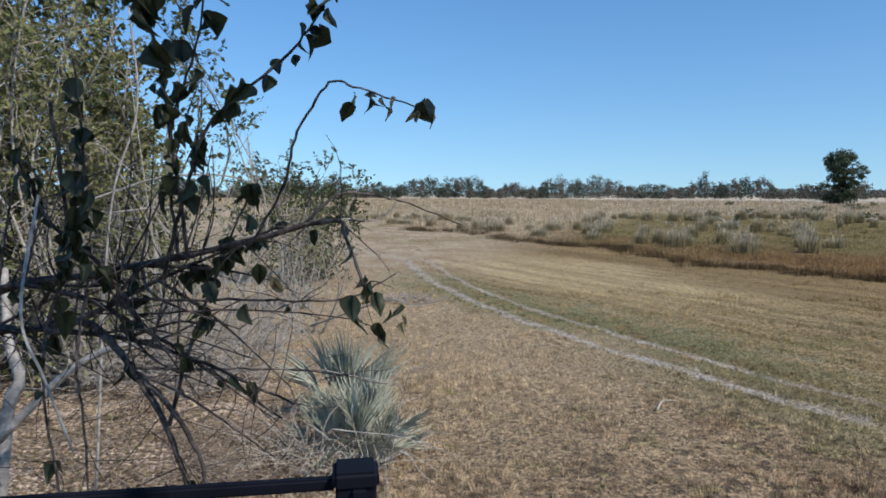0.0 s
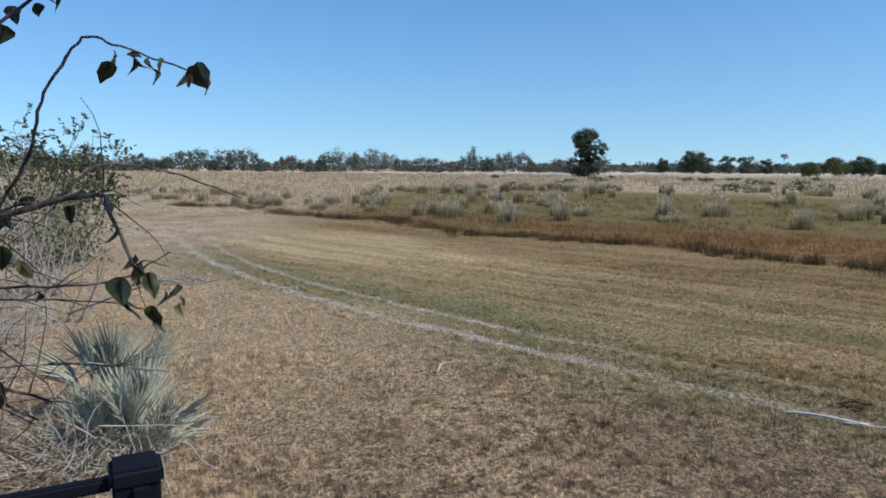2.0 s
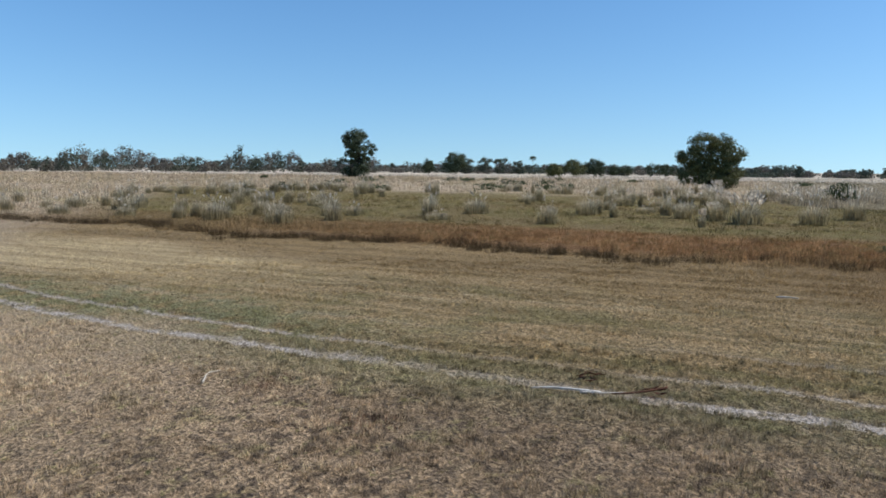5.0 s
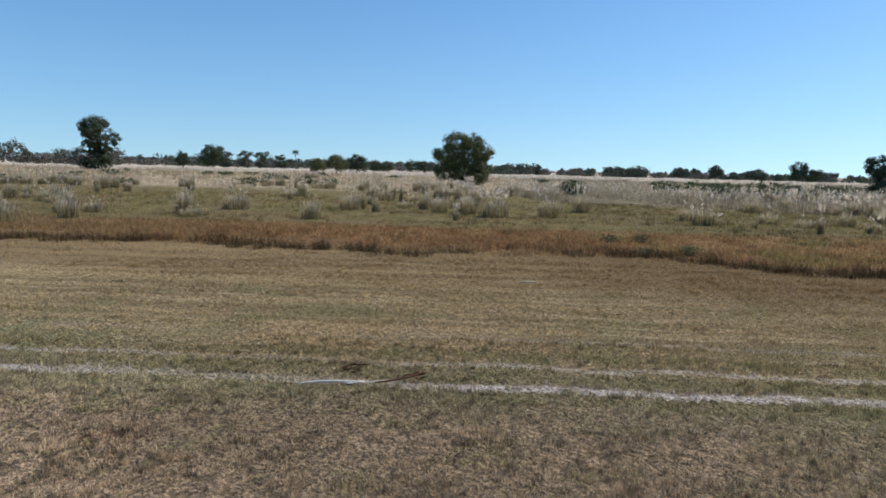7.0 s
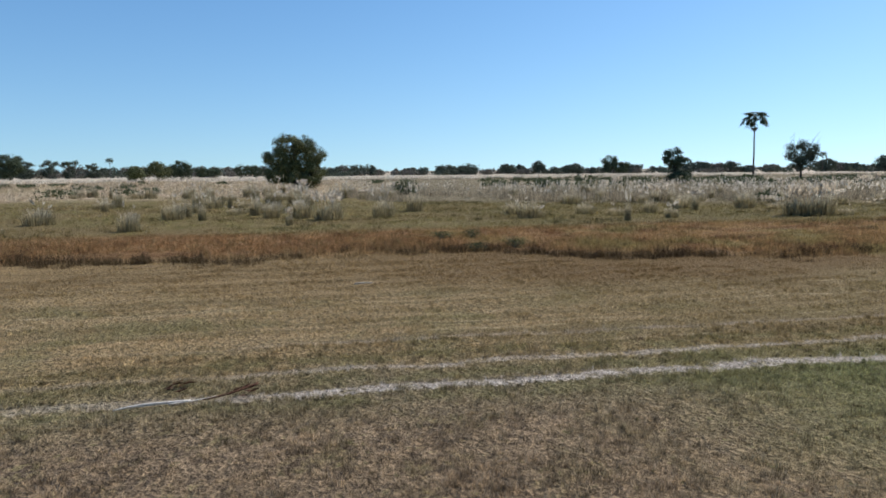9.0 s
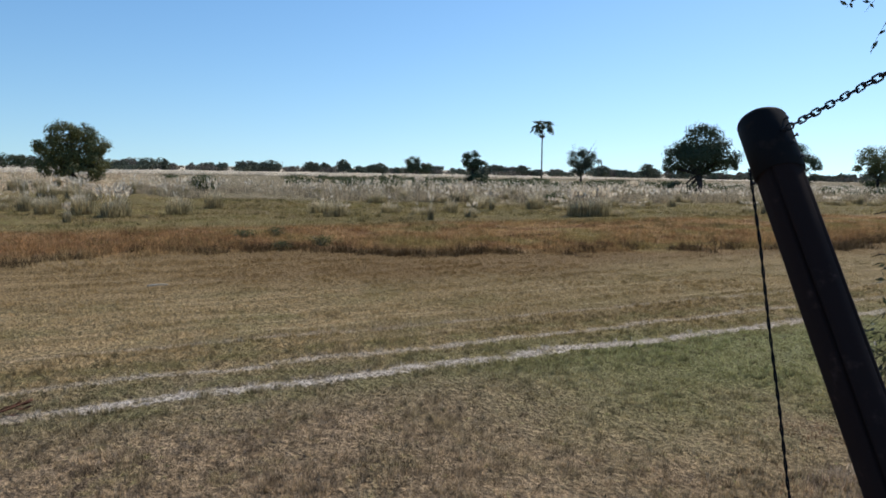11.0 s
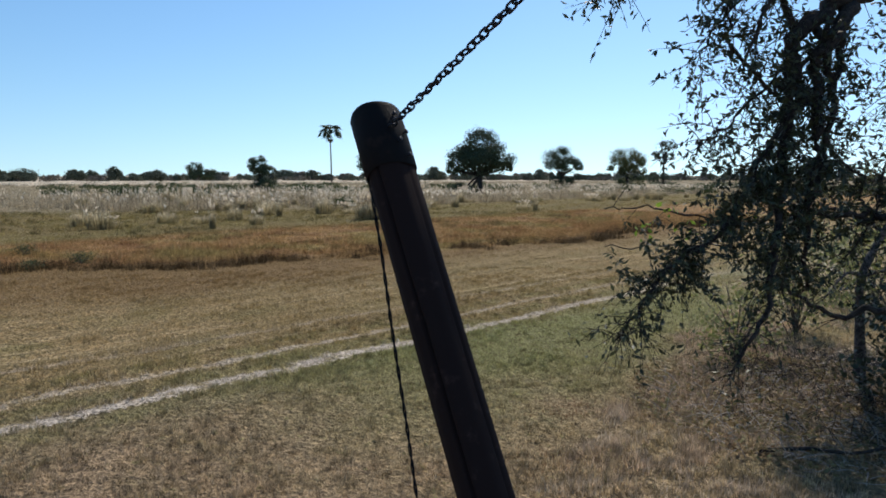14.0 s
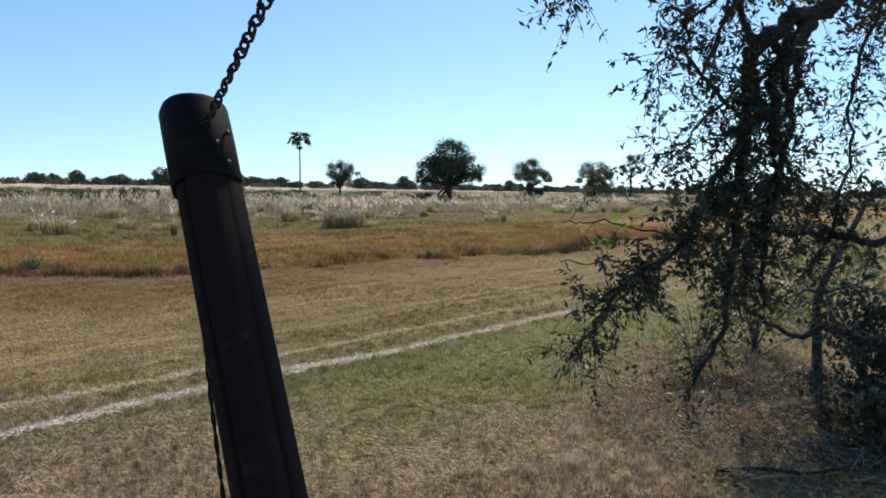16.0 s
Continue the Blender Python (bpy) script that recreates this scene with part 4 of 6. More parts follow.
def palm_frond(name, rays, material, seed):
    """A palm frond of reach 1: an arched stalk along +x and a folded fan that hangs from its end."""
    rng = np.random.default_rng(seed)
    v, f = [], []
    stalk = spline([(0, 0, 0), (0.30, 0, 0.10), (0.55, 0, 0.10)], 4)
    for p in stalk:
        v += [p + [0, 0.014, 0], p + [0, -0.014, 0], p - [0, 0, 0.02]]
    for i in range(len(stalk) - 1):
        o = 3 * i
        for a, b in ((0, 1), (1, 2), (2, 0)):
            f += [(o + a, o + b, o + b + 3), (o + a, o + b + 3, o + a + 3)]
    hub = stalk[-1]
    for i in range(rays):
        a = radians(-78 + 156 * i / (rays - 1))
        l = 0.55 * (1 - 0.2 * abs(a)) * rng.uniform(0.85, 1.1)
        out = np.array([math.cos(a) * 0.42, math.sin(a) * 0.7, -0.45 - 0.5 * math.cos(a)])
        out = out / np.linalg.norm(out)
        side = np.cross(out, [0, 0, 1.0])
        side = side / np.linalg.norm(side) * 0.032
        mid, tip = hub + out * l * 0.55, hub + out * l + np.array([0, 0, -0.10 * rng.uniform(0.5, 1.4)])
        o = len(v)
        v += [hub, mid + side, tip, mid - side, mid + np.array([0.012, 0, 0.015])]
        f += [(o, o + 4, o + 1), (o, o + 3, o + 4), (o + 1, o + 4, o + 2), (o + 4, o + 3, o + 2)]
    return mesh_of(name, np.array(v), np.array(f), material)


def tall_palm(label, x, y, h, crown, seed):
    rng = np.random.default_rng(seed)
    ob = thing("palm_tree", label, "palm tree", (x, y, 0), "palms on the plain")
    top = h - crown * 0.40
    t = Tubes()
    t.add(spline([(0, 0, -0.2), (0.12, 0, h * 0.35), (0.05, 0.1, top * 0.8), (0, 0.1, top)], 6), h * 0.0125, h * 0.008, 8)
    hang("trunk", t.mesh("trunk", GREY_BARK), ob, "slender grey trunk")
    forms = [palm_frond("frond", 11, CROWN, seed + k) for k in range(2)]
    dead = palm_frond("dead_frond", 9, BARE, seed + 5)
    for i in range(24):
        lift = 80 - 80 * (i / 23) ** 0.9 + rng.uniform(-8, 8)
        o = hang("frond", forms[i % 2], ob)
        o.matrix_basis = Matrix.Translation((0, 0.1, top)) @ pose(0, 0, 0, 0, 0, i * 137.5 + rng.uniform(-15, 15)) @ pose(0, 0, 0, rng.uniform(-12, 12), -lift, 0) @ Matrix.Scale(crown * 0.62 * rng.uniform(0.85, 1.1), 4)
    for i in range(6):
        o = hang("dead_frond", dead, ob, "withered brown frond hanging by the trunk")
        o.matrix_basis = Matrix.Translation((0, 0.1, top - 0.1)) @ pose(0, 0, 0, 0, 0, i * 62) @ pose(0, 0, 0, 0, rng.uniform(62, 78), 0) @ Matrix.Scale(crown * 0.42, 4)
    return ob


tall_palm("tall slender palm with a drooping fan crown", 211.5, -9.5, 19.0, 7.4, 71)
tall_palm("distant palm with a small round crown", 337.0, 369.4, 13.8, 5.4, 72)
tall_palm("distant short palm among low trees", 330.0, 392.0, 12.4, 5.0, 73)
tall_palm("distant short palm leaning beside another", 326.5, 394.0, 11.6, 4.6, 75)
tall_palm("distant palm standing on the horizon", 440.0, -55.0, 11.5, 4.6, 74)


# ---- tall grass clumps on the flat ----
def clump_mesh(seed, h, r, blades_n, plumes):
    rng = np.random.default_rng(seed)
    a, q = rng.uniform(0, 2 * np.pi, blades_n), np.sqrt(rng.uniform(0, 1, blades_n)) * r * 0.85
    base = np.stack([np.cos(a) * q, np.sin(a) * q, np.zeros(blades_n) - 0.02], 1)
    body = mesh_of("foliage", *blades(base, h * rng.uniform(0.45, 1.0, blades_n) * (1 - 0.55 * (q / r) ** 2), 0.023, rng.uniform(0.03, 0.42, blades_n), rng, True, a + rng.normal(0, 0.5, blades_n)), CLUMP)
    a, q = rng.uniform(0, 2 * np.pi, plumes), np.sqrt(rng.uniform(0, 1, plumes)) * r * 0.8
    at = np.stack([np.cos(a) * q, np.sin(a) * q, h * rng.uniform(0.65, 0.95, plumes)], 1)
    way = np.stack([np.cos(a) * 0.3, np.sin(a) * 0.3, np.ones(plumes)], 1)
    v, f = join([leaves(at + rng.normal(size=at.shape) * 0.015, 0.26 * rng.uniform(0.7, 1.2, plumes), rng, way * 3, 0.2) for k in range(3)])
    return body, mesh_of("plume_tuft", v, f, PLUME)


CLUMPS = [clump_mesh(80 + i, 1.0, 0.55, 280, n) for i, n in enumerate((3, 1, 16, 50))]


def grass_clump(x, y, h, w, kind, turn, label):
    ob = thing("grass_clump", label, "grass clump", (x, y, 0), "tall grass clumps")
    ob.rotation_euler[2] = turn
    ob.scale = (w * 1.0, w * 1.0, h * 1.4)
    tuft = hang("foliage", CLUMPS[kind][0], ob, "grey-straw blades")
    hang("plume_tuft", CLUMPS[kind][1], tuft, "silvery seed plumes")


def grass_clumps():
    rng = np.random.default_rng(90)
    known = ((28.6, 42.4, 1.6, 1.9, 0), (32.1, 33.5, 1.15, 1.8, 1), (48.0, 23.8, 1.35, 2.4, 0), (45.4, 29.7, 1.5, 2.4, 1), (49.8, 12.7, 1.3, 2.2, 1),
             (24.7, 51.0, 1.4, 1.8, 0), (57.8, 4.7, 1.1, 1.6, 1), (65.9, -2.6, 1.5, 2.2, 2), (55.4, 24.5, 1.6, 2.0, 2), (29.5, 43.6, 1.4, 1.5, 0),
             (57.0, -6.7, 1.5, 2.3, 3), (57.6, -7.9, 1.55, 2.0, 3), (56.7, -5.6, 1.4, 1.9, 3))
    for x, y, h, w, k in known:
        grass_clump(x, y, h, w * 0.8, k, rng.uniform(0, 6), "large grey tussock of tall grass with white plumes" if k == 3 else "grey-straw tussock of tall grass on the flat")
    for k in range(60):
        n, s = rng.uniform(32.5, 46), rng.uniform(-95, -24)
        if n < 36 and s > -45:
            continue
        x, y = from_ns(n, s)
        grass_clump(x, y, rng.uniform(0.7, 1.3), rng.uniform(0.9, 2.0), rng.integers(0, 2), rng.uniform(0, 6), "olive-straw tussock at the edge of the tall grass")
    made = 0
    while made < 235:
        az, r = rng.uniform(-128, -8), rng.uniform(40, 125)
        x, y = -r * math.sin(radians(az)), r * math.cos(radians(az))
        n = across(x, y)
        if n < 44 or n > 118 or (n < 52 and rng.uniform() < 0.75):
            continue
        if patches(np.array([x]), np.array([y]), 0.12, 91)[0] < 0.42:
            continue
        k = rng.integers(0, 2) if az > -55 else rng.integers(0, 4)
        grass_clump(x, y, rng.uniform(0.45, 1.5) * (1.25 if n > 70 else 1.0), rng.uniform(0.5, 2.3), k, rng.uniform(0, 6),
                    "pale tussock of tall plumed grass" if k > 1 else "grey-straw tussock of tall grass on the flat")
        made += 1


grass_clumps()


def plume_belt():
    """Long bank of silver plumes in front of the scrub."""
    rng = np.random.default_rng(92)
    s = rng.uniform(2, 150, 11000)
    n = 79 - 17 * np.clip((s - 8) / 40, 0, 1) + 55 * rng.uniform(0, 1, 11000) ** 1.5
    x, y = from_ns(n, s)
    ok = patches(x, y, 0.16, 93) + rng.uniform(-0.15, 0.15, 11000) > np.where(s < 25, 0.62, 0.45)
    x, y = x[ok], y[ok]
    a = tufts(x, y, 7, 1.05, 0.06, 0.4, 0.35, rng)
    r = rng.choice(len(x), len(x) * 2 // 3)
    at = np.stack([x[r] + rng.normal(0, 0.4, len(r)), y[r] + rng.normal(0, 0.4, len(r)), rng.uniform(0.85, 1.5, len(r))], 1)
    stuff("tall_grass_belt", a, GREY, "bank of grey tall grass beyond the green flat", "grass")
    stuff("plume_belt", leaves(at, 0.44, rng, np.tile([[0.3, 0.2, 3.0]], (len(at), 1)), 0.25), PLUME, "silvery seed plumes over the tall grass", "grass")


plume_belt()


# ---- things lying on the mown ground ----
def lying_stick(name, label, category, points, r0, r1, material):
    t = Tubes()
    t.add(spline(points, 5), r0, r1, 6, 0.15, np.random.default_rng(int(abs(points[0][0]) * 100)))
    return tagged(new(name, t.mesh(name, material)), label, category)


def fallen_frond():
    rng = np.random.default_rng(101)
    ob = thing("fallen_frond", "bleached fallen palm stalk with rusty leaf remains", "dead palm frond", (7.9, 7.6, 0.02))
    t = Tubes()
    t.add(spline([(-0.42, 0.40, 0.03), (-0.1, 0.12, 0.05), (0.35, -0.40, 0.03)], 6), 0.010, 0.026, 6)
    t.add(spline([(-0.30, 0.36, 0.02), (0.0, 0.0, 0.035), (0.30, -0.26, 0.02)], 6), 0.006, 0.014, 5)
    t.add(spline([(0.1, -0.2, 0.03), (0.4, -0.42, 0.02), (0.7, -0.6, 0.02)], 6), 0.014, 0.005, 5)
    hang("stalk", t.mesh("stalk", WHITE_STICK), ob, "bleached split stalk")
    for k, (x, y, z, n) in enumerate(((0.80, 0.38, 0.04, 16), (0.95, -0.85, 0.03, 12))):
        at = np.array([x, y, z]) + rng.normal(size=(n, 3)) * [0.13, 0.11, 0.015]
        at[:, 2] = np.maximum(at[:, 2], 0.015)
        v, f = leaves(at, rng.uniform(0.1, 0.3, n), rng, np.tile([[1.2, -0.6, 0.05]], (n, 1)), 0.16)
        v[:, 2] = np.clip(v[:, 2], 0.01, 0.16)
        for i in range(n):
            hang("leaf_strip", mesh_of("leaf_strip", v[4 * i:4 * i + 4], np.array([(0, 1, 2), (0, 2, 3)]), RUST_STICK), ob, "rust-brown withered leaf strip")
    t = Tubes()
    t.add(spline([(0.45, -0.55, 0.03), (0.8, -0.78, 0.05), (1.28, -0.98, 0.10)], 5), 0.012, 0.02, 5)
    hang("sheath", t.mesh("sheath", RUST_STICK), ob, "dark rusty leaf sheath")
    return ob


fallen_frond()
lying_stick("dry_twig", "pale bent dry twig on the mown grass", "twig", [(3.10, 11.25, 0.03), (3.28, 11.55, 0.09), (3.55, 11.75, 0.04)], 0.016, 0.008, STRAW_STICK)
lying_stick("dry_twig", "thin pale twig lying on the grass", "twig", [(7.35, 6.95, 0.02), (7.5, 6.72, 0.03)], 0.012, 0.008, STRAW_STICK)
lying_stick("bleached_stick", "short bleached stick on the brown grass", "stick", [(18.85, 10.2, 0.06), (19.0, 9.95, 0.08), (19.2, 9.75, 0.06)], 0.03, 0.02, STRAW_STICK)


def brown_weeds():
    rng = np.random.default_rng(102)
    out = []
    for x, y, r in ((3.97, 10.76, 0.22), (4.5, 8.2, 0.3), (9.8, -4.6, 0.35), (8.2, -3.6, 0.3)):
        bx, by = x + rng.normal(0, r, 90), y + rng.normal(0, r, 90)
        out.append(tufts(bx, by, 4, 0.09, 0.012, 0.9, 0.05, rng))
    stuff("withered_weeds", join(out), blade_material("withered_weed", (0.22, 0.12, 0.07), 0.85), "low rusty withered weeds in the turf", "weed")


brown_weeds()


def bleached_patches():
    """Pale lying straw where the turf is worn, beside the tree."""
    rng = np.random.default_rng(104)
    lying, dry = [], []
    for x, y, r in ((8.1, -5.6, 0.3), (8.07, -6.6, 0.35), (7.74, -4.9, 0.25), (8.4, -4.7, 0.3), (7.3, -3.7, 0.3), (7.9, -5.5, 0.25), (6.6, -4.4, 0.35), (9.3, -6.2, 0.4), (10.2, -6.3, 0.35), (6.9, -5.6, 0.45), (9.4, -5.2, 0.25)):
        k = int(420 * r)
        a = rng.uniform(0, 3.14)
        u, w = rng.normal(0, r, k), rng.normal(0, r * 0.35, k)
        lying.append(tufts(x + u * math.cos(a) - w * math.sin(a), y + u * math.sin(a) + w * math.cos(a), 6, 0.13, 0.012, 0.93, 0.05, rng))
    bx, by = rng.uniform(5.6, 16, 9000), rng.uniform(-15, -3.2, 9000)
    ok = (bx + by + 1.2 * (patches(bx, by, 0.9, 106) - 0.5) < 4.5) & (bx - by > 10.8 + 0.6 * patches(bx, by, 1.4, 107)) & (patches(bx, by, 2.2, 105) > 0.36)
    ok &= (bx + by > 1.6 + patches(bx, by, 0.8, 108)) | (rng.uniform(0, 1, 9000) < 0.22)
    bx, by = bx[ok], by[ok]
    dry.append(tufts(bx, by, 13, 0.20 * rng.uniform(0.4, 1.3, len(bx)), 0.004 + 0.0005 * np.hypot(bx, by), 0.75, 0.07, rng))
    stuff("bleached_straw", join(lying), blade_material("bleached_straw", (0.64, 0.50, 0.35), 1.0, 0.5, 1.4, 0.3), "pale flattened straw on worn turf by the tree", "straw")
    stuff("dry_stems", join(dry), blade_material("dry_standing_stems", (0.43, 0.315, 0.22), 0.9, 0.4, 1.8, 0.4), "dry brown grass standing at the tree's edge", "grass")


bleached_patches()


def dark_weeds():
    rng = np.random.default_rng(103)
    for x, y, h in ((34.5, 11.8, 0.45), (30.4, 8.25, 0.5), (33.2, 13.0, 0.35), (29.0, 9.6, 0.3)):
        ob = thing("weed_clump", "dark green weedy clump in the sedge", "weed clump", (x, y, 0), "dark weeds")
        at = rng.normal(size=(420, 3)) * [0.24, 0.24, 0.16] + [0, 0, h * 0.45]
        at[:, 2] = np.clip(at[:, 2], 0.03, h)
        hang("leaves", mesh_of("leaves", *leaves(at, 0.09, rng, slim=0.45), SCRUB), ob)
        for k in range(9):
            t = Tubes()
            t.add(np.array([(0, 0, -0.02), (rng.normal(0, 0.2), rng.normal(0, 0.2), h * rng.uniform(0.5, 0.9))]), 0.02, 0.008, 4)
            hang("stem", t.mesh("stem", GREY_BARK), ob)


dark_weeds()


# ---- leaning pole with its chain and wire ----
POLE_FOOT, POLE_WAY = Vector((-0.403, -1.601, 0.0)), Vector((0.4612, 0.1897, 0.8668)).normalized()


def leaning_pole():
    ob = thing("leaning_pole", "dark cracked timber pole leaning outward, with tarred end sleeve", "pole", POLE_FOOT)
    turn = POLE_WAY.to_track_quat("Z", "Y").to_matrix().to_4x4()
    length = 3.699 / POLE_WAY.z
    rng = np.random.default_rng(110)
    sides, rings = 96, 60
    v, f = [], []
    for i in range(rings):
        z = -0.15 + (length - 0.03 + 0.15) * i / (rings - 1)
        for j in range(sides):
            a = 2 * math.pi * j / sides
            r = 0.0435 + 0.0012 * math.sin(3 * a + z * 1.3) + 0.0006 * math.sin(9 * a + 2 * z)
            for crack, depth in ((radians(28) + 0.10 * math.sin(2.3 * z), 0.016), (radians(215) + 0.12 * math.sin(3 * z), 0.012), (radians(104) + 0.1 * math.sin(2 * z + 1), 0.006 * max(0.0, math.sin(z * 2.2)))):
                d = abs((a - crack + math.pi) % (2 * math.pi) - math.pi)
                r -= depth * max(0, 1 - d / 0.07) * (0.7 + 0.3 * math.sin(z * 7))
            v.append((r * math.cos(a), r * math.sin(a), z))
    for i in range(rings - 1):
        for j in range(sides):
            a, b = i * sides + j, i * sides + (j + 1) % sides
            f += [(a, b, b + sides), (a, b + sides, a + sides)]
    shaft = hang("shaft", rounded(mesh_of("shaft", v, f, TIMBER)), ob, "weathered dark timber with long cracks")
    shaft.matrix_basis = turn
    # sleeve over the upper end, with a domed lid
    v, f = [], []
    profile = [(0.0455, length - 0.128), (0.0475, length - 0.126), (0.0478, length - 0.06), (0.0475, length - 0.006), (0.045, length), (0.03, length + 0.003), (0.0, length + 0.004)]
    for r, z in profile:
        for j in range(32):
            a = 2 * math.pi * j / 32
            wob = 1 + 0.012 * math.sin(2 * a + 1) + 0.006 * math.sin(5 * a + z * 60)
            v.append((r * wob * math.cos(a), r * wob * math.sin(a), z + 0.003 * math.sin(2 * a + 0.4)))
    for i in range(len(profile) - 1):
        for j in range(32):
            a, b = i * 32 + j, i * 32 + (j + 1) % 32
            f += [(a, b, b + 32), (a, b + 32, a + 32)]
    sleeve = hang("sleeve", rounded(mesh_of("sleeve", v, f, SLEEVE)), ob, "black tarred sleeve over the end")
    sleeve.matrix_basis = turn
    # nails that hold the sleeve, and the eye bolt for the chain
    for k, (a, z) in enumerate(((100, 0.03), (118, 0.065), (95, 0.085), (108, 0.115), (290, 0.12), (200, 0.055))):
        t = Tubes()
        d = np.array([math.cos(radians(a)), math.sin(radians(a)), 0])
        o = np.array([0, 0, length - z])
        t.add(np.array([o + d * 0.042, o + d * 0.053]), 0.0022, 0.0022, 6)
        t.add(np.array([o + d * 0.053, o + d * 0.055]), 0.0042, 0.0040, 8)
        hang("nail", t.mesh("nail", CHAIN), sleeve, "bent rusty nail")
    return ob


leaning_pole()


def chain():
    start, way = Vector((1.499, -0.814, 3.6744)), Vector((-0.9180, -0.2559, 0.3030)).normalized()
    ob = thing("chain", "dull steel link chain running up from the pole", "chain", start)
    wire, half_l, half_w = 0.0019, 0.0107, 0.0055
    ring = [(half_l - half_w + half_w * math.cos(a) if abs(a) <= math.pi / 2 else -half_l + half_w + half_w * math.cos(a), half_w * math.sin(a))
            for a in (2 * math.pi * k / 16 - math.pi + 0.1 for k in range(16))]
    v, f = [], []
    for i in range(16):
        x, y = ring[i]
        px, py = ring[i - 1]
        qx, qy = ring[(i + 1) % 16]
        d = Vector((qx - px, qy - py, 0)).normalized()
        o = Vector((d.y, -d.x, 0))
        for k in range(6):
            a = 2 * math.pi * k / 6
            c = Vector((x, y, 0)) + o * wire * math.cos(a) + Vector((0, 0, wire * math.sin(a)))
            v.append(tuple(c))
    for i in range(16):
        for k in range(6):
            a, b = i * 6 + k, i * 6 + (k + 1) % 6
            c, d = ((i + 1) % 16) * 6 + (k + 1) % 6, ((i + 1) % 16) * 6 + k
            f += [(a, b, c), (a, c, d)]
    link_mesh = rounded(mesh_of("link", v, f, CHAIN))
    turn = way.to_track_quat("X", "Z").to_matrix().to_4x4()
    rng = np.random.default_rng(111)
    for i in range(178):
        o = hang("link", link_mesh, ob)
        o.matrix_basis = Matrix.Translation(way * (0.0178 * i)) @ turn @ pose(0, 0, 0, 10 + 90 * (i % 2) + rng.uniform(-14, 14), rng.uniform(-4, 4), rng.uniform(-5, 5))
    return start + way * (0.0178 * 178)


CHAIN_END = chain()


def stay_wire():
    rng = np.random.default_rng(112)
    a, b = np.array([1.566, -0.779, 3.60]), np.array([0.870, -1.203, 0.02])
    ob = thing("stay_wire", "thin dark twisted wire running down beside the pole", "wire", a)
    k = np.linspace(0, 1, 460)[:, None]
    way = (b - a) / np.linalg.norm(b - a)
    u = np.cross(way, [1.0, 0, 0])
    u = u / np.linalg.norm(u)
    w = np.cross(way, u)
    sag = np.interp(k[:, 0], np.linspace(0, 1, 24), rng.normal(size=24) * 0.0014)[:, None]
    for turn in (0.0, math.pi):
        path = (b - a) * k + sag * u + 0.0019 * (np.cos(k * 330 + turn) * u + np.sin(k * 330 + turn) * w)
        t = Tubes()
        t.add(path, 0.0018, 0.0018, 5)
        hang("strand", t.mesh("strand", STEEL), ob)
    return ob


stay_wire()


def anchor_post():
    """Upright timber behind the viewer that the chain runs to."""
    t = Tubes()
    x, y, z = CHAIN_END
    t.add(np.array([(x - 0.05, y, -0.1), (x - 0.06, y, 2.5), (x - 0.05, y, z + 0.3)]), 0.08, 0.07, 12)
    return tagged(new("anchor_post", t.mesh("anchor_post", TIMBER)), "upright dark timber post holding the chain", "post")


anchor_post()


# ---- black steel rail with its corner post ----
def box_bm(x0, x1, y0, y1, z0, z1, bevel=0.006):
    bm = bmesh.new()
    bmesh.ops.create_cube(bm, size=1)
    bmesh.ops.transform(bm, matrix=Matrix.Translation(((x0 + x1) / 2, (y0 + y1) / 2, (z0 + z1) / 2)) @ Matrix.Diagonal((x1 - x0, y1 - y0, z1 - z0, 1)), verts=bm.verts)
    bmesh.ops.bevel(bm, geom=bm.edges[:], offset=bevel, segments=3, affect="EDGES")
    return bm


def railing():
    ob = thing("railing", "black painted steel railing with a capped corner post", "railing", (-0.335, 1.925, -0.034))
    ob.rotation_euler[2] = radians(11.6)
    post = part("corner_post", box_bm(-0.058, 0.058, -0.058, 0.058, -0.02, 2.82), STEEL, ob)
    part("post_cap", box_bm(-0.066, 0.066, -0.066, 0.066, 2.80, 2.852, 0.012), STEEL, post, "bevelled black post cap")
    part("brace", box_bm(-0.012, 0.030, -0.075, -0.056, 2.30, 2.806, 0.004), STEEL, post, "flat bar welded on the post face")
    part("top_rail", box_bm(-1.75, -0.056, -0.018, 0.018, 2.785, 2.821, 0.007), STEEL, ob, "square top rail")
    part("end_post", box_bm(-1.81, -1.74, -0.035, 0.035, -0.02, 2.83), STEEL, ob)
    return ob


railing()


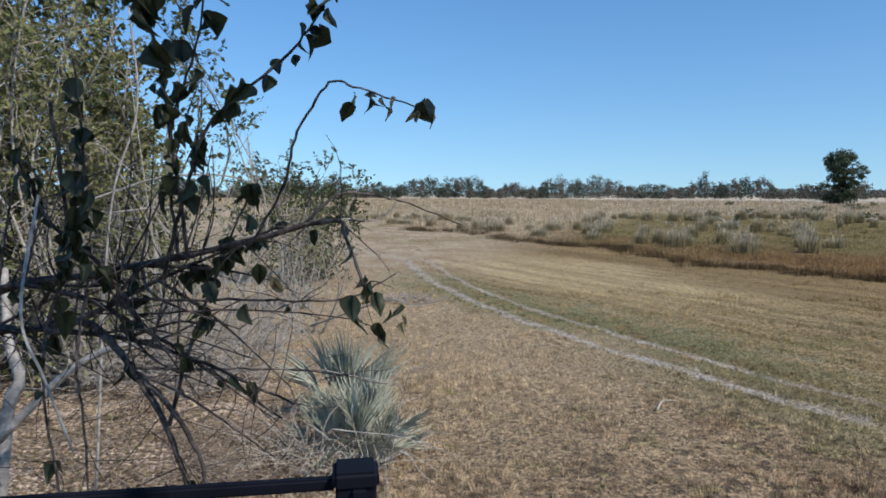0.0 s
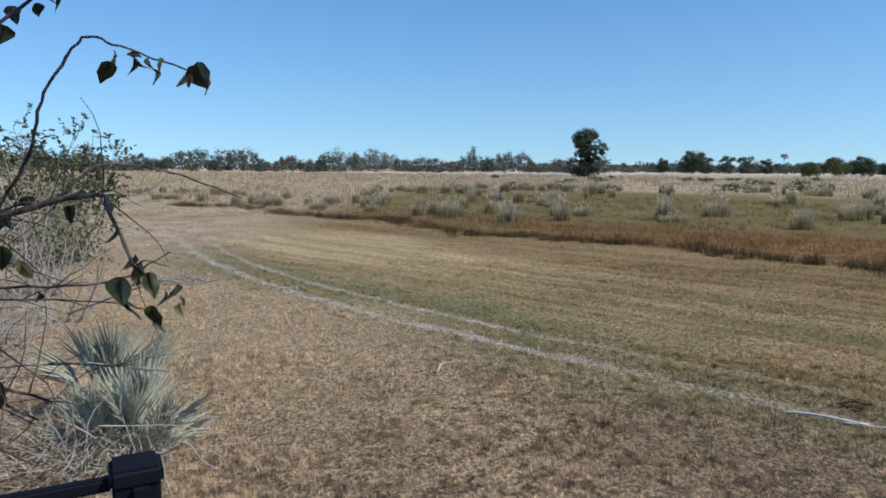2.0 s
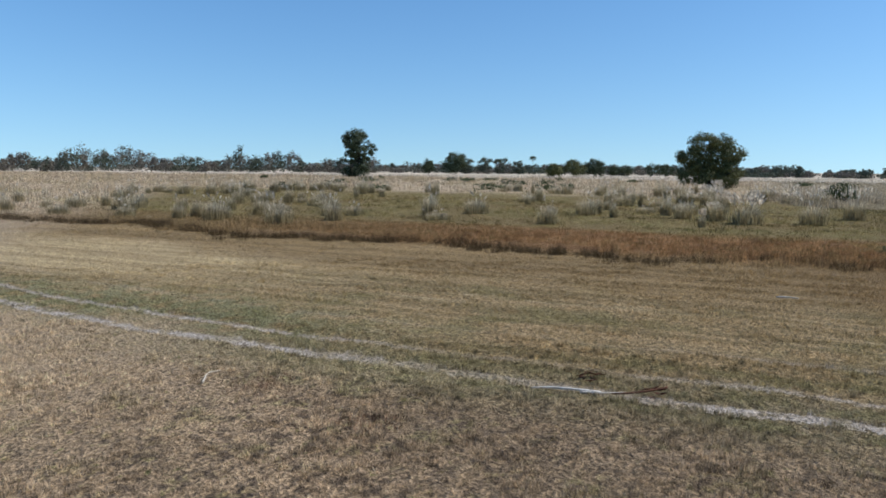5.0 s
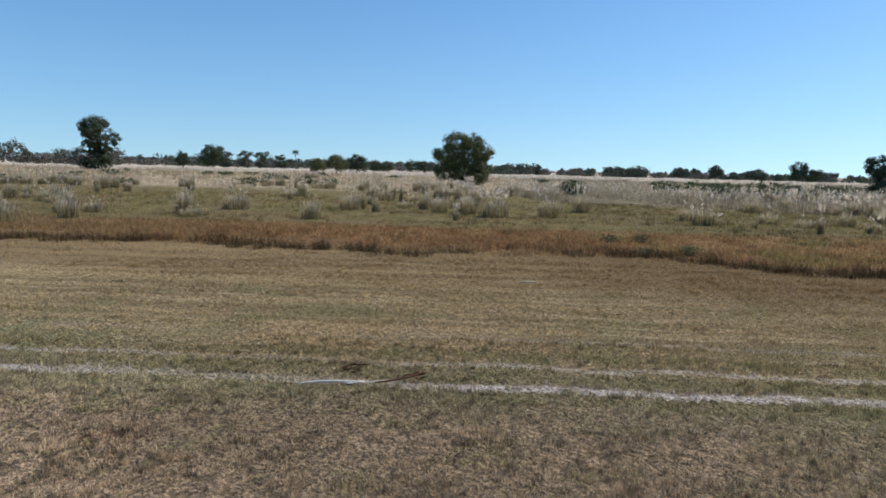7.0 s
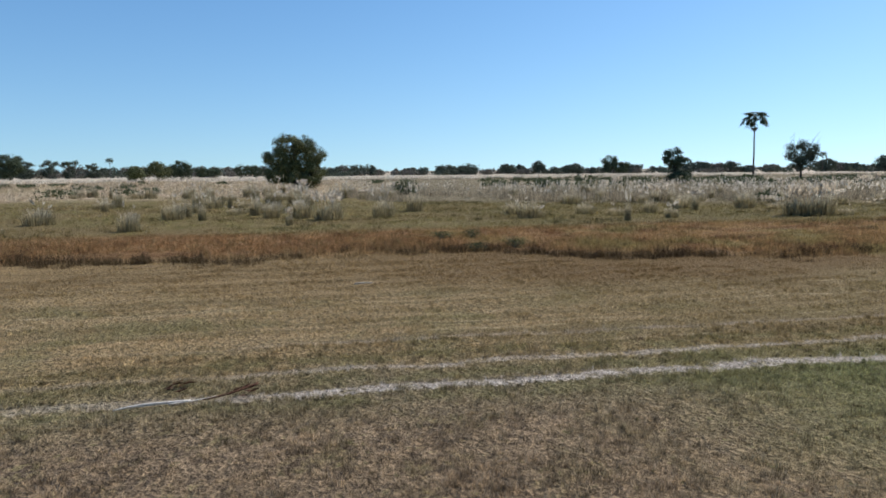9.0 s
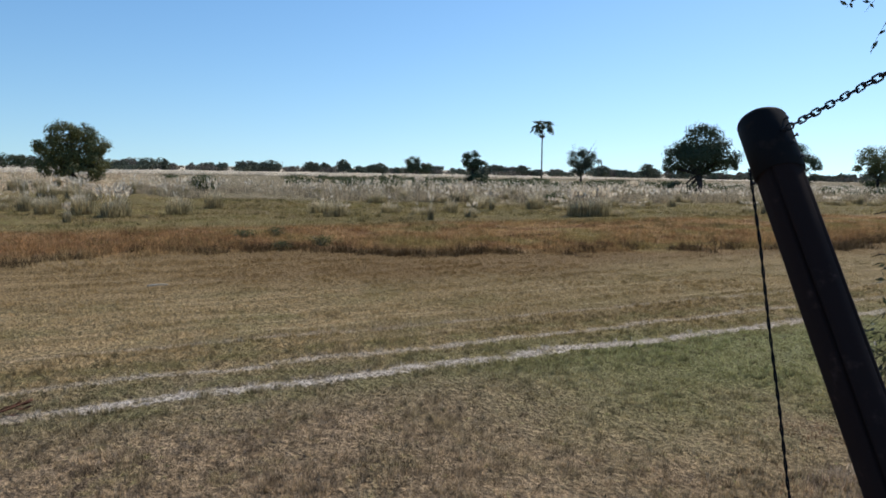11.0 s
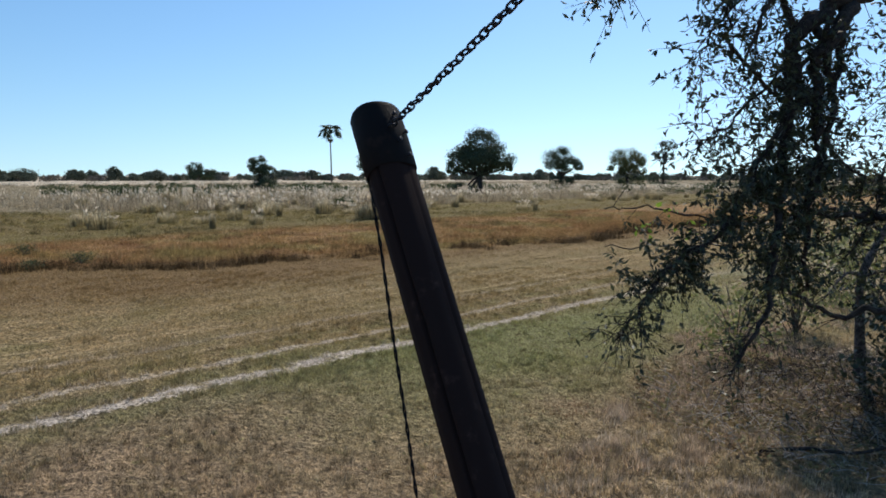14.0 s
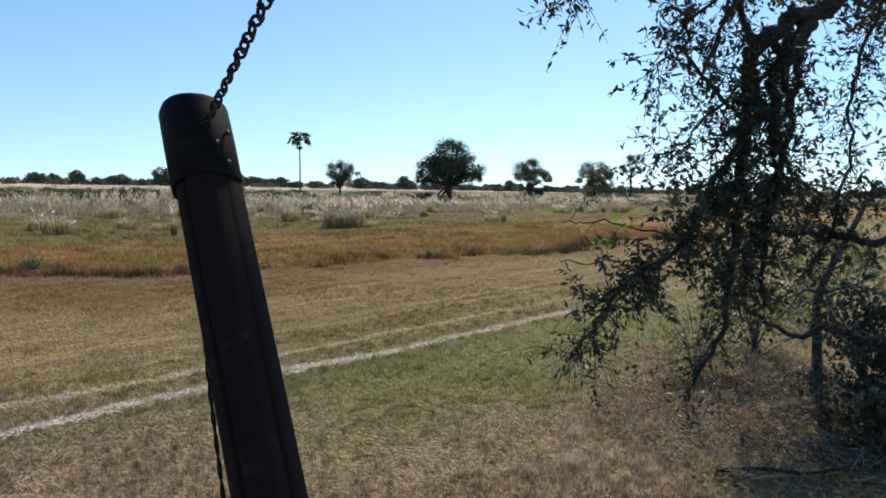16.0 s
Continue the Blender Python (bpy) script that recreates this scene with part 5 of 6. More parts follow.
# ---- bushes ----
def grow_twigs(tubes, path, rng, every, length, droop, r, sides=3, fan=1.0, start=0.15, lift=0.0):
    """Thin side twigs along a limb. Returns places and headings for leaves."""
    at, way = [], []
    seg = np.linalg.norm(np.diff(path, axis=0), axis=1)
    total = seg.sum()
    count = max(1, int(total / every))
    cum = np.concatenate([[0], np.cumsum(seg)])
    for d in rng.uniform(start * total, total, count):
        i = min(np.searchsorted(cum, d), len(path) - 1) - 1
        i = max(i, 0)
        k = (d - cum[i]) / (seg[i] + 1e-9)
        p = path[i] + (path[i + 1] - path[i]) * k
        along_way = unit(path[i + 1] - path[i])
        out = unit(along_way * 0.6 + rng.normal(size=3) * fan + np.array([0, 0, lift]))
        l = length * rng.uniform(0.4, 1.2)
        steps = 5
        pts = [p]
        for q in range(steps):
            out = unit(out + np.array([0, 0, -droop / steps]) + rng.normal(size=3) * 0.16)
            pts.append(pts[-1] + out * l / steps)
        pts = np.array(pts)
        tubes.add(pts, r, r * 0.3, sides)
        m = max(2, int(l / 0.05))
        for q in rng.uniform(0.25, 1, m):
            j = min(int(q * steps), steps - 1)
            at.append(pts[j] + (pts[j + 1] - pts[j]) * (q * steps - j))
            way.append(out)
    return at, way


def lobed_leaf(name, material, seed, wide=1.0):
    """Broad two-lobed leaf of length 1, folded along the middle and curled."""
    rng = np.random.default_rng(seed)
    rim = [(0, 0), (0.05, 0.20), (0.16, 0.36), (0.36, 0.43), (0.58, 0.38), (0.80, 0.22), (1.0, 0.03)]
    bow, fold = rng.uniform(0.1, 0.9), rng.uniform(0.2, 1.2)
    rim = [(x, y * wide * rng.uniform(0.78, 1.15)) for x, y in rim]
    ripple, phase = rng.uniform(0.05, 0.13), rng.uniform(0, 6)
    v, f = [], []
    for x, y in rim:
        curl = -bow * x * x
        for q in (0.0, 0.5, 1.0):
            v.append((x, y * q, curl + fold * y * q + ripple * q * math.sin(7 * x + phase)))
        for q in (0.5, 1.0):
            v.append((x, -y * q, curl + 0.7 * fold * y * q + ripple * q * math.sin(6 * x + 2 * phase)))
    for i in range(len(rim) - 1):
        o, n = i * 5, i * 5 + 5
        for a, b in ((0, 1), (1, 2), (0, 3), (3, 4)):
            f += [(o + a, n + a, n + b), (o + a, n + b, o + b)]
    return rounded(mesh_of(name, v, f, material))


def near_bush():
    rng = np.random.default_rng(120)
    ob = thing("overhanging_bush", "dark tangled shaded bush with sparse two-lobed leaves", "bush", (-2.3, 3.2, 0))
    org = np.array([-2.3, 3.2, 0])
    limbs = (
        (0.030, 0.010, [(-2.6, 3.2, 0.0), (-2.55, 3.1, 1.6), (-2.34, 3.02, 2.84), (-2.02, 3.04, 2.98), (-1.73, 2.99, 3.02), (-1.49, 2.90, 2.83), (-1.33, 2.85, 2.61), (-1.2, 2.8, 2.3)]),
        (0.014, 0.007, [(-1.47, 2.90, 2.81), (-1.31, 2.83, 2.71), (-1.15, 2.77, 2.51), (-1.10, 2.74, 2.30)]),
        (0.020, 0.006, [(-2.5, 3.0, 2.2), (-2.17, 2.82, 3.09), (-1.56, 2.89, 3.27), (-1.17, 2.86, 3.35), (-0.61, 2.83, 3.49), (-0.52, 2.80, 3.43), (-0.43, 2.74, 3.22)]),
        (0.008, 0.003, [(-0.85, 2.87, 3.46), (-0.71, 2.86, 3.48), (-0.59, 2.95, 3.60), (-0.43, 3.07, 3.60), (-0.29, 3.19, 3.56), (-0.05, 3.30, 3.46)]),
        (0.018, 0.005, [(-2.5, 3.05, 2.4), (-2.08, 2.77, 3.14), (-1.77, 2.87, 3.18), (-1.34, 2.94, 2.94), (-0.91, 3.20, 2.52)]),
        (0.020, 0.005, [(-2.5, 3.1, 2.3), (-2.25, 2.98, 2.93), (-1.70, 2.99, 2.97), (-1.25, 2.96, 2.87), (-0.79, 2.96, 2.67)]),
        (0.013, 0.005, [(-1.85, 2.9, 2.98), (-1.50, 2.91, 3.16), (-1.20, 2.95, 3.31), (-0.83, 2.98, 3.47)]),
        (0.009, 0.003, [(-1.25, 2.71, 3.26), (-1.09, 2.58, 3.63), (-0.95, 2.52, 3.89), (-0.70, 2.52, 4.09), (-0.55, 2.47, 4.24), (-0.45, 2.44, 4.45)]),
        (0.008, 0.003, [(-1.25, 2.85, 3.32), (-1.18, 2.65, 3.83), (-1.05, 2.56, 4.09), (-0.92, 2.43, 4.38)]),
        (0.009, 0.004, [(-1.21, 2.86, 3.34), (-1.14, 2.54, 3.93), (-1.12, 2.39, 4.19), (-1.13, 2.22, 4.4)]),
        (0.007, 0.003, [(-0.96, 2.86, 3.36), (-0.76, 2.70, 3.61), (-0.65, 2.56, 3.84), (-0.52, 2.52, 4.01), (-0.41, 2.52, 3.99), (-0.19, 2.56, 3.92)]),
        (0.007, 0.003, [(-1.55, 2.87, 3.15), (-0.95, 2.81, 3.16), (-0.53, 2.82, 3.17), (-0.32, 2.86, 3.27)]),
        (0.006, 0.002, [(-1.45, 2.9, 3.08), (-0.92, 2.81, 3.12), (-0.47, 2.91, 3.06)]),
        (0.006, 0.002, [(-1.48, 2.9, 2.84), (-1.12, 2.90, 2.84), (-0.75, 3.01, 2.81), (-0.38, 3.05, 2.74)]),
        (0.008, 0.005, [(-1.59, 2.55, 3.95), (-1.60, 2.64, 3.38), (-1.71, 2.65, 3.07), (-1.69, 2.59, 2.78), (-1.59, 2.53, 2.3)]),
        (0.007, 0.004, [(-1.64, 2.83, 3.2), (-1.61, 2.68, 2.92), (-1.52, 2.56, 2.74), (-1.46, 2.49, 2.3)]),
        (0.010, 0.004, [(-1.9, 2.9, 3.1), (-1.62, 2.63, 3.32), (-1.50, 2.60, 3.65), (-1.46, 2.49, 4.1)]),
        (0.012, 0.005, [(-1.45, 2.9, 3.05), (-1.55, 2.79, 3.30), (-1.71, 2.71, 3.49), (-1.80, 2.65, 3.75)]),
        (0.010, 0.004, [(-1.31, 2.85, 2.6), (-1.23, 2.87, 2.90), (-1.08, 2.89, 3.31), (-0.92, 2.86, 3.65)]),
    )
    spots, paths = [], []
    for r0, r1, pts in limbs:
        path = spline([np.array(p) - org for p in pts], 7)
        path[1:-1] += rng.normal(size=(len(path) - 2, 3)) * 0.0025
        t = Tubes()
        t.add(path, r0, r1, 7, 0.12, rng)
        hang("branch", t.mesh("branch", BUSH_BARK), ob)
        paths.append(path)
    # crooked lesser branches out of the main ones
    for k in range(26):
        host = paths[(0, 2, 4, 5, 0, 2, 6)[k % 7]]
        p = host[rng.integers(len(host) // 4, len(host))]
        d = unit(np.array([rng.uniform(0.2, 1.0), rng.uniform(-0.35, 0.35), rng.uniform(-0.75, 0.55)]))
        l = rng.uniform(0.35, 0.85)
        if (p + d * l)[0] + org[0] > -0.75:
            continue
        path = spline([p, p + d * l * 0.45 + rng.normal(size=3) * 0.05, p + d * l + [0, 0, -0.1 * l]], 6)
        t = Tubes()
        t.add(path, rng.uniform(0.005, 0.010), 0.0025, 5, 0.12, rng)
        hang("branch", t.mesh("branch", BUSH_BARK), ob)
        paths.append(path)
    # thin upright shoots that rise through the tangle
    for k in range(24):
        host = paths[(0, 2, 4, 5, 6)[k % 5]]
        p = host[rng.integers(len(host) // 4, len(host) * 3 // 4)]
        if p[0] + org[0] > -1.15:
            continue
        d = unit(np.array([rng.uniform(-0.3, 0.5), rng.uniform(-0.3, 0.2), 1.0]))
        l = rng.uniform(0.4, 0.95)
        path = spline([p, p + d * l * 0.5 + rng.normal(size=3) * 0.05, p + d * l + rng.normal(size=3) * 0.06], 6)
        t = Tubes()
        t.add(path, rng.uniform(0.0035, 0.006), 0.002, 5, 0.12, rng)
        hang("branch", t.mesh("branch", BUSH_BARK), ob)
    t = Tubes()
    for i, path in enumerate(paths):
        if i in (3, 7, 8, 9, 10):
            continue
        grow_twigs(t, path, rng, 0.075 if i < 7 else 0.17, 0.48 if i < 7 else 0.3, 0.4, 0.0036 if i < 7 else 0.0026, 3, 1.0)
    hang("twigwork", t.mesh("twigwork", BUSH_BARK), ob)
    forms = [lobed_leaf("leaf", NEAR_LEAF, 121 + k, 0.75 + 0.08 * k) for k in range(8)]
    withered = [lobed_leaf("leaf", DRY_LEAF, 131 + k, 0.5) for k in range(2)]

    def leaf(p, size, mesh, hangs=60):
        o = hang("leaf", mesh, ob)
        o.matrix_basis = Matrix.Translation(p) @ pose(0, 0, 0, rng.uniform(-80, 80), rng.uniform(hangs - 30, hangs + 45), rng.uniform(0, 360)) @ Matrix.Scale(size, 4)

    # crowded on the young upright shoots, a few elsewhere
    for i, many in ((7, 30), (8, 22), (9, 30), (10, 2), (16, 34), (17, 22), (14, 8), (18, 20), (2, 10), (6, 18), (4, 6), (5, 5), (11, 4), (0, 3)):
        path = paths[i]
        for k in range(many):
            q = rng.uniform(0.15 if i in (7, 8, 9) else 0.3, 1.0) * (len(path) - 1)
            j = min(int(q), len(path) - 2)
            p = path[j] + (path[j + 1] - path[j]) * (q - j) + rng.normal(size=3) * 0.02
            leaf(p, rng.uniform(0.04, 0.10), forms[rng.integers(0, 8)])
    for p, size, dry in (((-0.42, 2.52, 3.985), 0.10, 0), ((-0.36, 2.53, 3.975), 0.085, 0), ((-0.345, 2.54, 3.97), 0.08, 0), ((-0.28, 2.55, 3.945), 0.09, 1), ((-0.22, 2.56, 3.93), 0.10, 1), ((-0.19, 2.56, 3.92), 0.085, 1),
                         ((-0.33, 2.86, 3.12), 0.09, 0), ((-0.38, 2.80, 3.06), 0.10, 0), ((-0.46, 2.75, 3.09), 0.09, 0), ((-0.29, 2.82, 3.10), 0.10, 1), ((-0.42, 2.75, 3.20), 0.07, 1), ((-0.80, 2.61, 3.30), 0.12, 0), ((-1.0, 2.53, 3.25), 0.11, 0)):
        for k in range(2):
            leaf(np.array(p) - org + rng.normal(size=3) * 0.018, size * rng.uniform(0.55, 0.85), (withered if dry or rng.uniform() < 0.25 else forms)[rng.integers(0, 2)], 80)


near_bush()


def thicket_bush(x, y, h, spread, stems, seed, label, leaf_count=1.0, bark=PALE_BARK, material=BUSH_LEAF, leaf=0.06, every=0.14, twig_r=0.009):
    rng = np.random.default_rng(seed)
    ob = thing("thicket_bush", label, "bush", (x, y, 0), "thicket bushes")
    twig = Tubes()
    at, way = [], []
    for k in range(stems):
        a, r = rng.uniform(0, 2 * np.pi), spread * rng.uniform(0.2, 1.0)
        top = np.array([math.cos(a) * r, math.sin(a) * r, h * rng.uniform(0.6, 1.05)])
        foot = np.array([math.cos(a) * 0.3 * spread * rng.uniform(0, 1), math.sin(a) * 0.3 * spread * rng.uniform(0, 1), -0.05])
        mid = (foot + top) / 2 + rng.normal(size=3) * 0.14 * h * np.array([1, 1, 0.3])
        path = spline([foot, mid, top], 6)
        t = Tubes()
        t.add(path, 0.012 + 0.003 * h * rng.uniform(0.5, 1.3), 0.006, 5, 0.1, rng)
        hang("stem", t.mesh("stem", bark), ob, "pale grey crooked stem")
        a1, w1 = grow_twigs(twig, path, rng, every, 1.15, 0.35, twig_r, 3, 1.7, 0.08, 0.2)
        at += a1
        way += w1
    hang("twigwork", twig.mesh("twigwork", bark), ob)
    at, way = np.array(at), np.array(way)
    keep = rng.uniform(0, 1, len(at)) < leaf_count * np.where(at[:, 2] > 0.42 * h, 1.05, 0.25)
    hang("leaves", mesh_of("leaves", *leaves(at[keep] + rng.normal(size=(keep.sum(), 3)) * 0.03, leaf * rng.uniform(0.6, 1.3, keep.sum()), rng, way[keep], 0.55, 0.3), material), ob)


thicket_bush(-8.6, 10.6, 9.6, 2.6, 22, 141, "tall sunlit thicket bush with yellow-green leaves", 0.7, PALE_BARK, BUSH_LEAF, 0.11)
thicket_bush(-7.3, 12.2, 8.2, 1.5, 20, 142, "tall dense thicket bush with olive leaves", 0.7, PALE_BARK, BUSH_LEAF, 0.11)
thicket_bush(-5.6, 12.8, 6.4, 1.3, 9, 140, "tall thin sapling with a few dry leaves", 0.3, PALE_BARK, BUSH_LEAF, 0.07, 0.2, 0.006)
thicket_bush(-5.7, 13.4, 3.9, 1.7, 12, 143, "twiggy pale thicket bush with few leaves", 0.3, PALE_BARK, BUSH_LEAF, 0.08, 0.26, 0.007)
thicket_bush(-4.8, 15.2, 3.9, 1.5, 9, 144, "twiggy grey thicket bush behind the palm", 0.22, PALE_BARK, SCRUB, 0.09, 0.26, 0.006)
thicket_bush(-4.2, 17.4, 3.5, 1.3, 9, 145, "half-bare straw-coloured bush at the wood edge", 0.3, PALE_BARK, DRY_LEAF, 0.09, 0.3, 0.006)
thicket_bush(-5.4, 21.0, 3.5, 1.6, 12, 146, "grey-green bush at the wood edge", 0.45, PALE_BARK, BUSH_LEAF, 0.10, 0.2)
thicket_bush(-6.8, 28.0, 4.8, 2.6, 20, 147, "bushy shrub along the wood edge", 1.0, GREY_BARK, SCRUB, 0.16)
thicket_bush(-9.6, 15.5, 10.5, 2.4, 16, 148, "tall dark green bush deep in the thicket", 1.0, GREY_BARK, CROWN_LIT, 0.15)
thicket_bush(-11.5, 12.0, 11.0, 3.0, 16, 149, "tall dark green bush deep in the thicket", 1.0, GREY_BARK, CROWN_LIT, 0.15)


def dense_bush(x, y, h, w, seed, label, count):
    """A closed dark bush: many stems and a crown of leaf clumps down to the ground."""
    rng = np.random.default_rng(seed)
    ob = thing("dense_bush", label, "bush", (x, y, 0), "thicket bushes")
    for k in range(12):
        a, q = rng.uniform(0, 2 * np.pi), w * rng.uniform(0.2, 0.8)
        t = Tubes()
        t.add(spline([(0.2 * math.cos(a), 0.2 * math.sin(a), -0.05), (0.5 * q * math.cos(a), 0.5 * q * math.sin(a), h * 0.5), (q * math.cos(a), q * math.sin(a), h * rng.uniform(0.7, 0.95))], 5), 0.04, 0.01, 5, 0.1, rng)
        hang("stem", t.mesh("stem", GREY_BARK), ob)
    lobes = [(0, 0, h * 0.3, w, w, h * 0.32), (0.2 * w, 0, h * 0.62, w * 0.85, w * 0.85, h * 0.3), (-0.2 * w, 0.1 * w, h * 0.82, w * 0.6, w * 0.6, h * 0.2)]
    v, f = clumped(rng, lobes, count, 0.13, (0.4, 1.0), 110)
    v[:, 2] = np.maximum(v[:, 2], 0.02)
    hang("leaves", mesh_of("leaves", v, f, CROWN_LIT), ob)


dense_bush(-9.6, 13.3, 9.0, 1.9, 201, "closed dark olive bush at the back of the thicket", 9000)
dense_bush(-11.8, 14.4, 10.5, 2.3, 202, "closed dark olive bush at the back of the thicket", 9000)
dense_bush(-8.5, 16.6, 6.0, 1.5, 203, "low dark bush in the thicket shade", 5000)


def pale_trunks():
    for label, r0, r1, pts in (
            ("pale bleached fallen branch in the thicket", 0.032, 0.018, [(-3.45, 4.72, 1.80), (-2.99, 4.78, 2.26), (-2.65, 4.80, 2.47), (-2.25, 4.86, 2.55)]),
            ("thick pale peeling trunk in the thicket", 0.055, 0.03, [(-3.75, 4.9, -0.05), (-3.58, 4.99, 1.81), (-3.52, 5.09, 2.15), (-3.64, 5.16, 2.45), (-3.75, 5.30, 3.0)]),
            ("pale upright stem rising through the thicket", 0.016, 0.008, [(-4.3, 7.4, -0.05), (-3.9, 7.2, 3.3), (-3.6, 7.3, 4.5), (-3.7, 7.4, 5.6)]),
            ("thin dry pale stem hanging before the bush", 0.006, 0.004, [(-1.62, 2.5, 3.6), (-1.45, 2.12, 3.23), (-1.33, 2.04, 3.03), (-1.24, 2.03, 2.8)]),
            ("pale bare hooked stick beside the palm", 0.006, 0.004, [(-1.1, 4.6, 2.7), (-0.54, 4.21, 2.94), (-0.36, 4.13, 2.93), (-0.20, 4.10, 2.96), (-0.10, 4.11, 3.02)]),
            ("thin pale curved stem above the turf", 0.006, 0.004, [(-1.6, 4.6, 3.3), (-0.96, 4.91, 3.42), (-0.72, 4.95, 3.41), (-0.61, 4.96, 3.47), (-0.55, 4.97, 3.53)]),
            ("long pale dead branch across the brushwood", 0.016, 0.008, [(-4.89, 8.5, 3.5), (-4.39, 8.5, 3.67), (-3.9, 8.5, 3.81), (-3.2, 8.5, 3.84), (-2.71, 8.5, 3.74)]),
            ("pale dead branch leaning in the brushwood", 0.014, 0.007, [(-5.15, 9.5, 3.33), (-4.37, 9.5, 3.4), (-3.58, 9.5, 3.36)]),
            ("thin upright pale stem in the brushwood", 0.012, 0.008, [(-2.91, 9.0, 3.52), (-2.92, 9.0, 3.93), (-2.96, 9.0, 4.37)]),
            ("long bleached leaf stalk arching from the palm", 0.009, 0.004, [(-1.7, 8.1, 0.73), (-1.29, 8.1, 0.69), (-0.88, 8.1, 0.65), (-0.4, 8.1, 0.51), (-0.13, 8.1, 0.4)]),
            ("bleached leaf stalk hanging over the palm foot", 0.009, 0.005, [(-1.96, 8.2, 0.73), (-1.72, 8.2, 0.52), (-1.59, 8.2, 0.23), (-1.49, 8.2, 0.09)]),
            ("bleached bent leaf stalk beside the palm", 0.009, 0.005, [(-0.87, 8.0, 0.51), (-0.73, 8.0, 0.44), (-0.6, 8.0, 0.24), (-0.45, 8.0, 0.12)]),
            ("pale dry stalk across the palm leaves", 0.007, 0.004, [(-1.8, 8.0, 1.5), (-1.4, 8.0, 1.42), (-1.0, 8.0, 1.35), (-0.81, 8.0, 1.28)]),
            ("thin bent straw stem beside the palm", 0.006, 0.004, [(-0.95, 6.4, 0.0), (-0.62, 6.21, 1.80), (-0.41, 6.19, 2.03), (-0.32, 6.26, 2.33)])):
        lying_stick("bare_branch", label, "branch", pts, r0, r1, PALE_BARK)


pale_trunks()


def dead_brush(name, label, cx, cy, rx, ry, h, count, seed, material, r=0.006):
    rng = np.random.default_rng(seed)
    t = Tubes()
    for k in range(count):
        a, q = rng.uniform(0, 2 * np.pi), math.sqrt(rng.uniform())
        p = np.array([cx + rx * q * math.cos(a), cy + ry * q * math.sin(a), rng.uniform(-0.02, 0.25) * h])
        d = unit(np.array([rng.normal(), rng.normal(), rng.uniform(0.1, 1.0)]))
        l = h * rng.uniform(0.5, 1.3)
        m = p + d * l * 0.5 + rng.normal(size=3) * 0.08 * l
        t.add(spline([p, m, p + d * l + [0, 0, -0.15 * l]], 3), r, r * 0.4, 3)
    stuff(name, (np.concatenate(t.v), np.concatenate(t.f)), material, label, "brushwood")


dead_brush("dead_brush", "tangle of dead grey twigs at the thicket foot", -2.9, 8.8, 0.9, 1.3, 0.9, 260, 151, BRUSH)
dead_brush("dead_brush", "dry twigs and stems under the thicket", -4.6, 8.0, 1.6, 2.2, 0.8, 260, 152, BRUSH)
dead_brush("dead_brush", "tall tangle of bleached dead twigs in the thicket", -5.4, 12.4, 1.7, 1.2, 2.4, 210, 154, PALE_BARK, 0.009)
dead_brush("dead_brush", "heap of dry sticks at the turf edge", -2.2, 22.4, 1.0, 0.6, 0.5, 70, 153, PALE_BARK, 0.014)


def fan_palm(x, y, size, count, seed, label):
    rng = np.random.default_rng(seed)
    ob = thing("fan_palm", label, "palm", (x, y, 0), "young fan palms")
    forms = [fan_mesh("fan", 12, (44, 62, 84)[k], FAN, seed + k, 0.0095, 0.34) for k in range(3)]
    for i in range(count):
        o = hang("fan", forms[i % 3], ob)
        tilt = rng.uniform(64, 112) if i > count // 3 else rng.uniform(25, 68)
        o.matrix_basis = Matrix.Translation((rng.normal(0, 0.10), rng.normal(0, 0.10), 0.02)) @ pose(0, 0, 0, rng.uniform(-70, 70), -tilt, i * 137.5 + rng.uniform(-20, 20)) @ Matrix.Scale(size * rng.uniform(0.75, 1.1), 4)
    return ob


fan_palm(-1.42, 8.9, 1.36, 24, 161, "grey-green young fan palm with stiff folded leaves")
fan_palm(-1.95, 8.9, 1.1, 18, 164, "grey-green fan palm with stiff folded leaves")
fan_palm(-1.15, 8.9, 0.9, 8, 167, "small spiky fan palm at the turf edge")
fan_palm(-2.05, 10.6, 1.6, 16, 170, "grey fan palm standing before the thicket")


dead_brush("dead_brush", "bleached dead stalks strewn round the fan palms", -1.95, 8.6, 0.9, 0.6, 1.0, 190, 173, STRAW_STICK, 0.007)


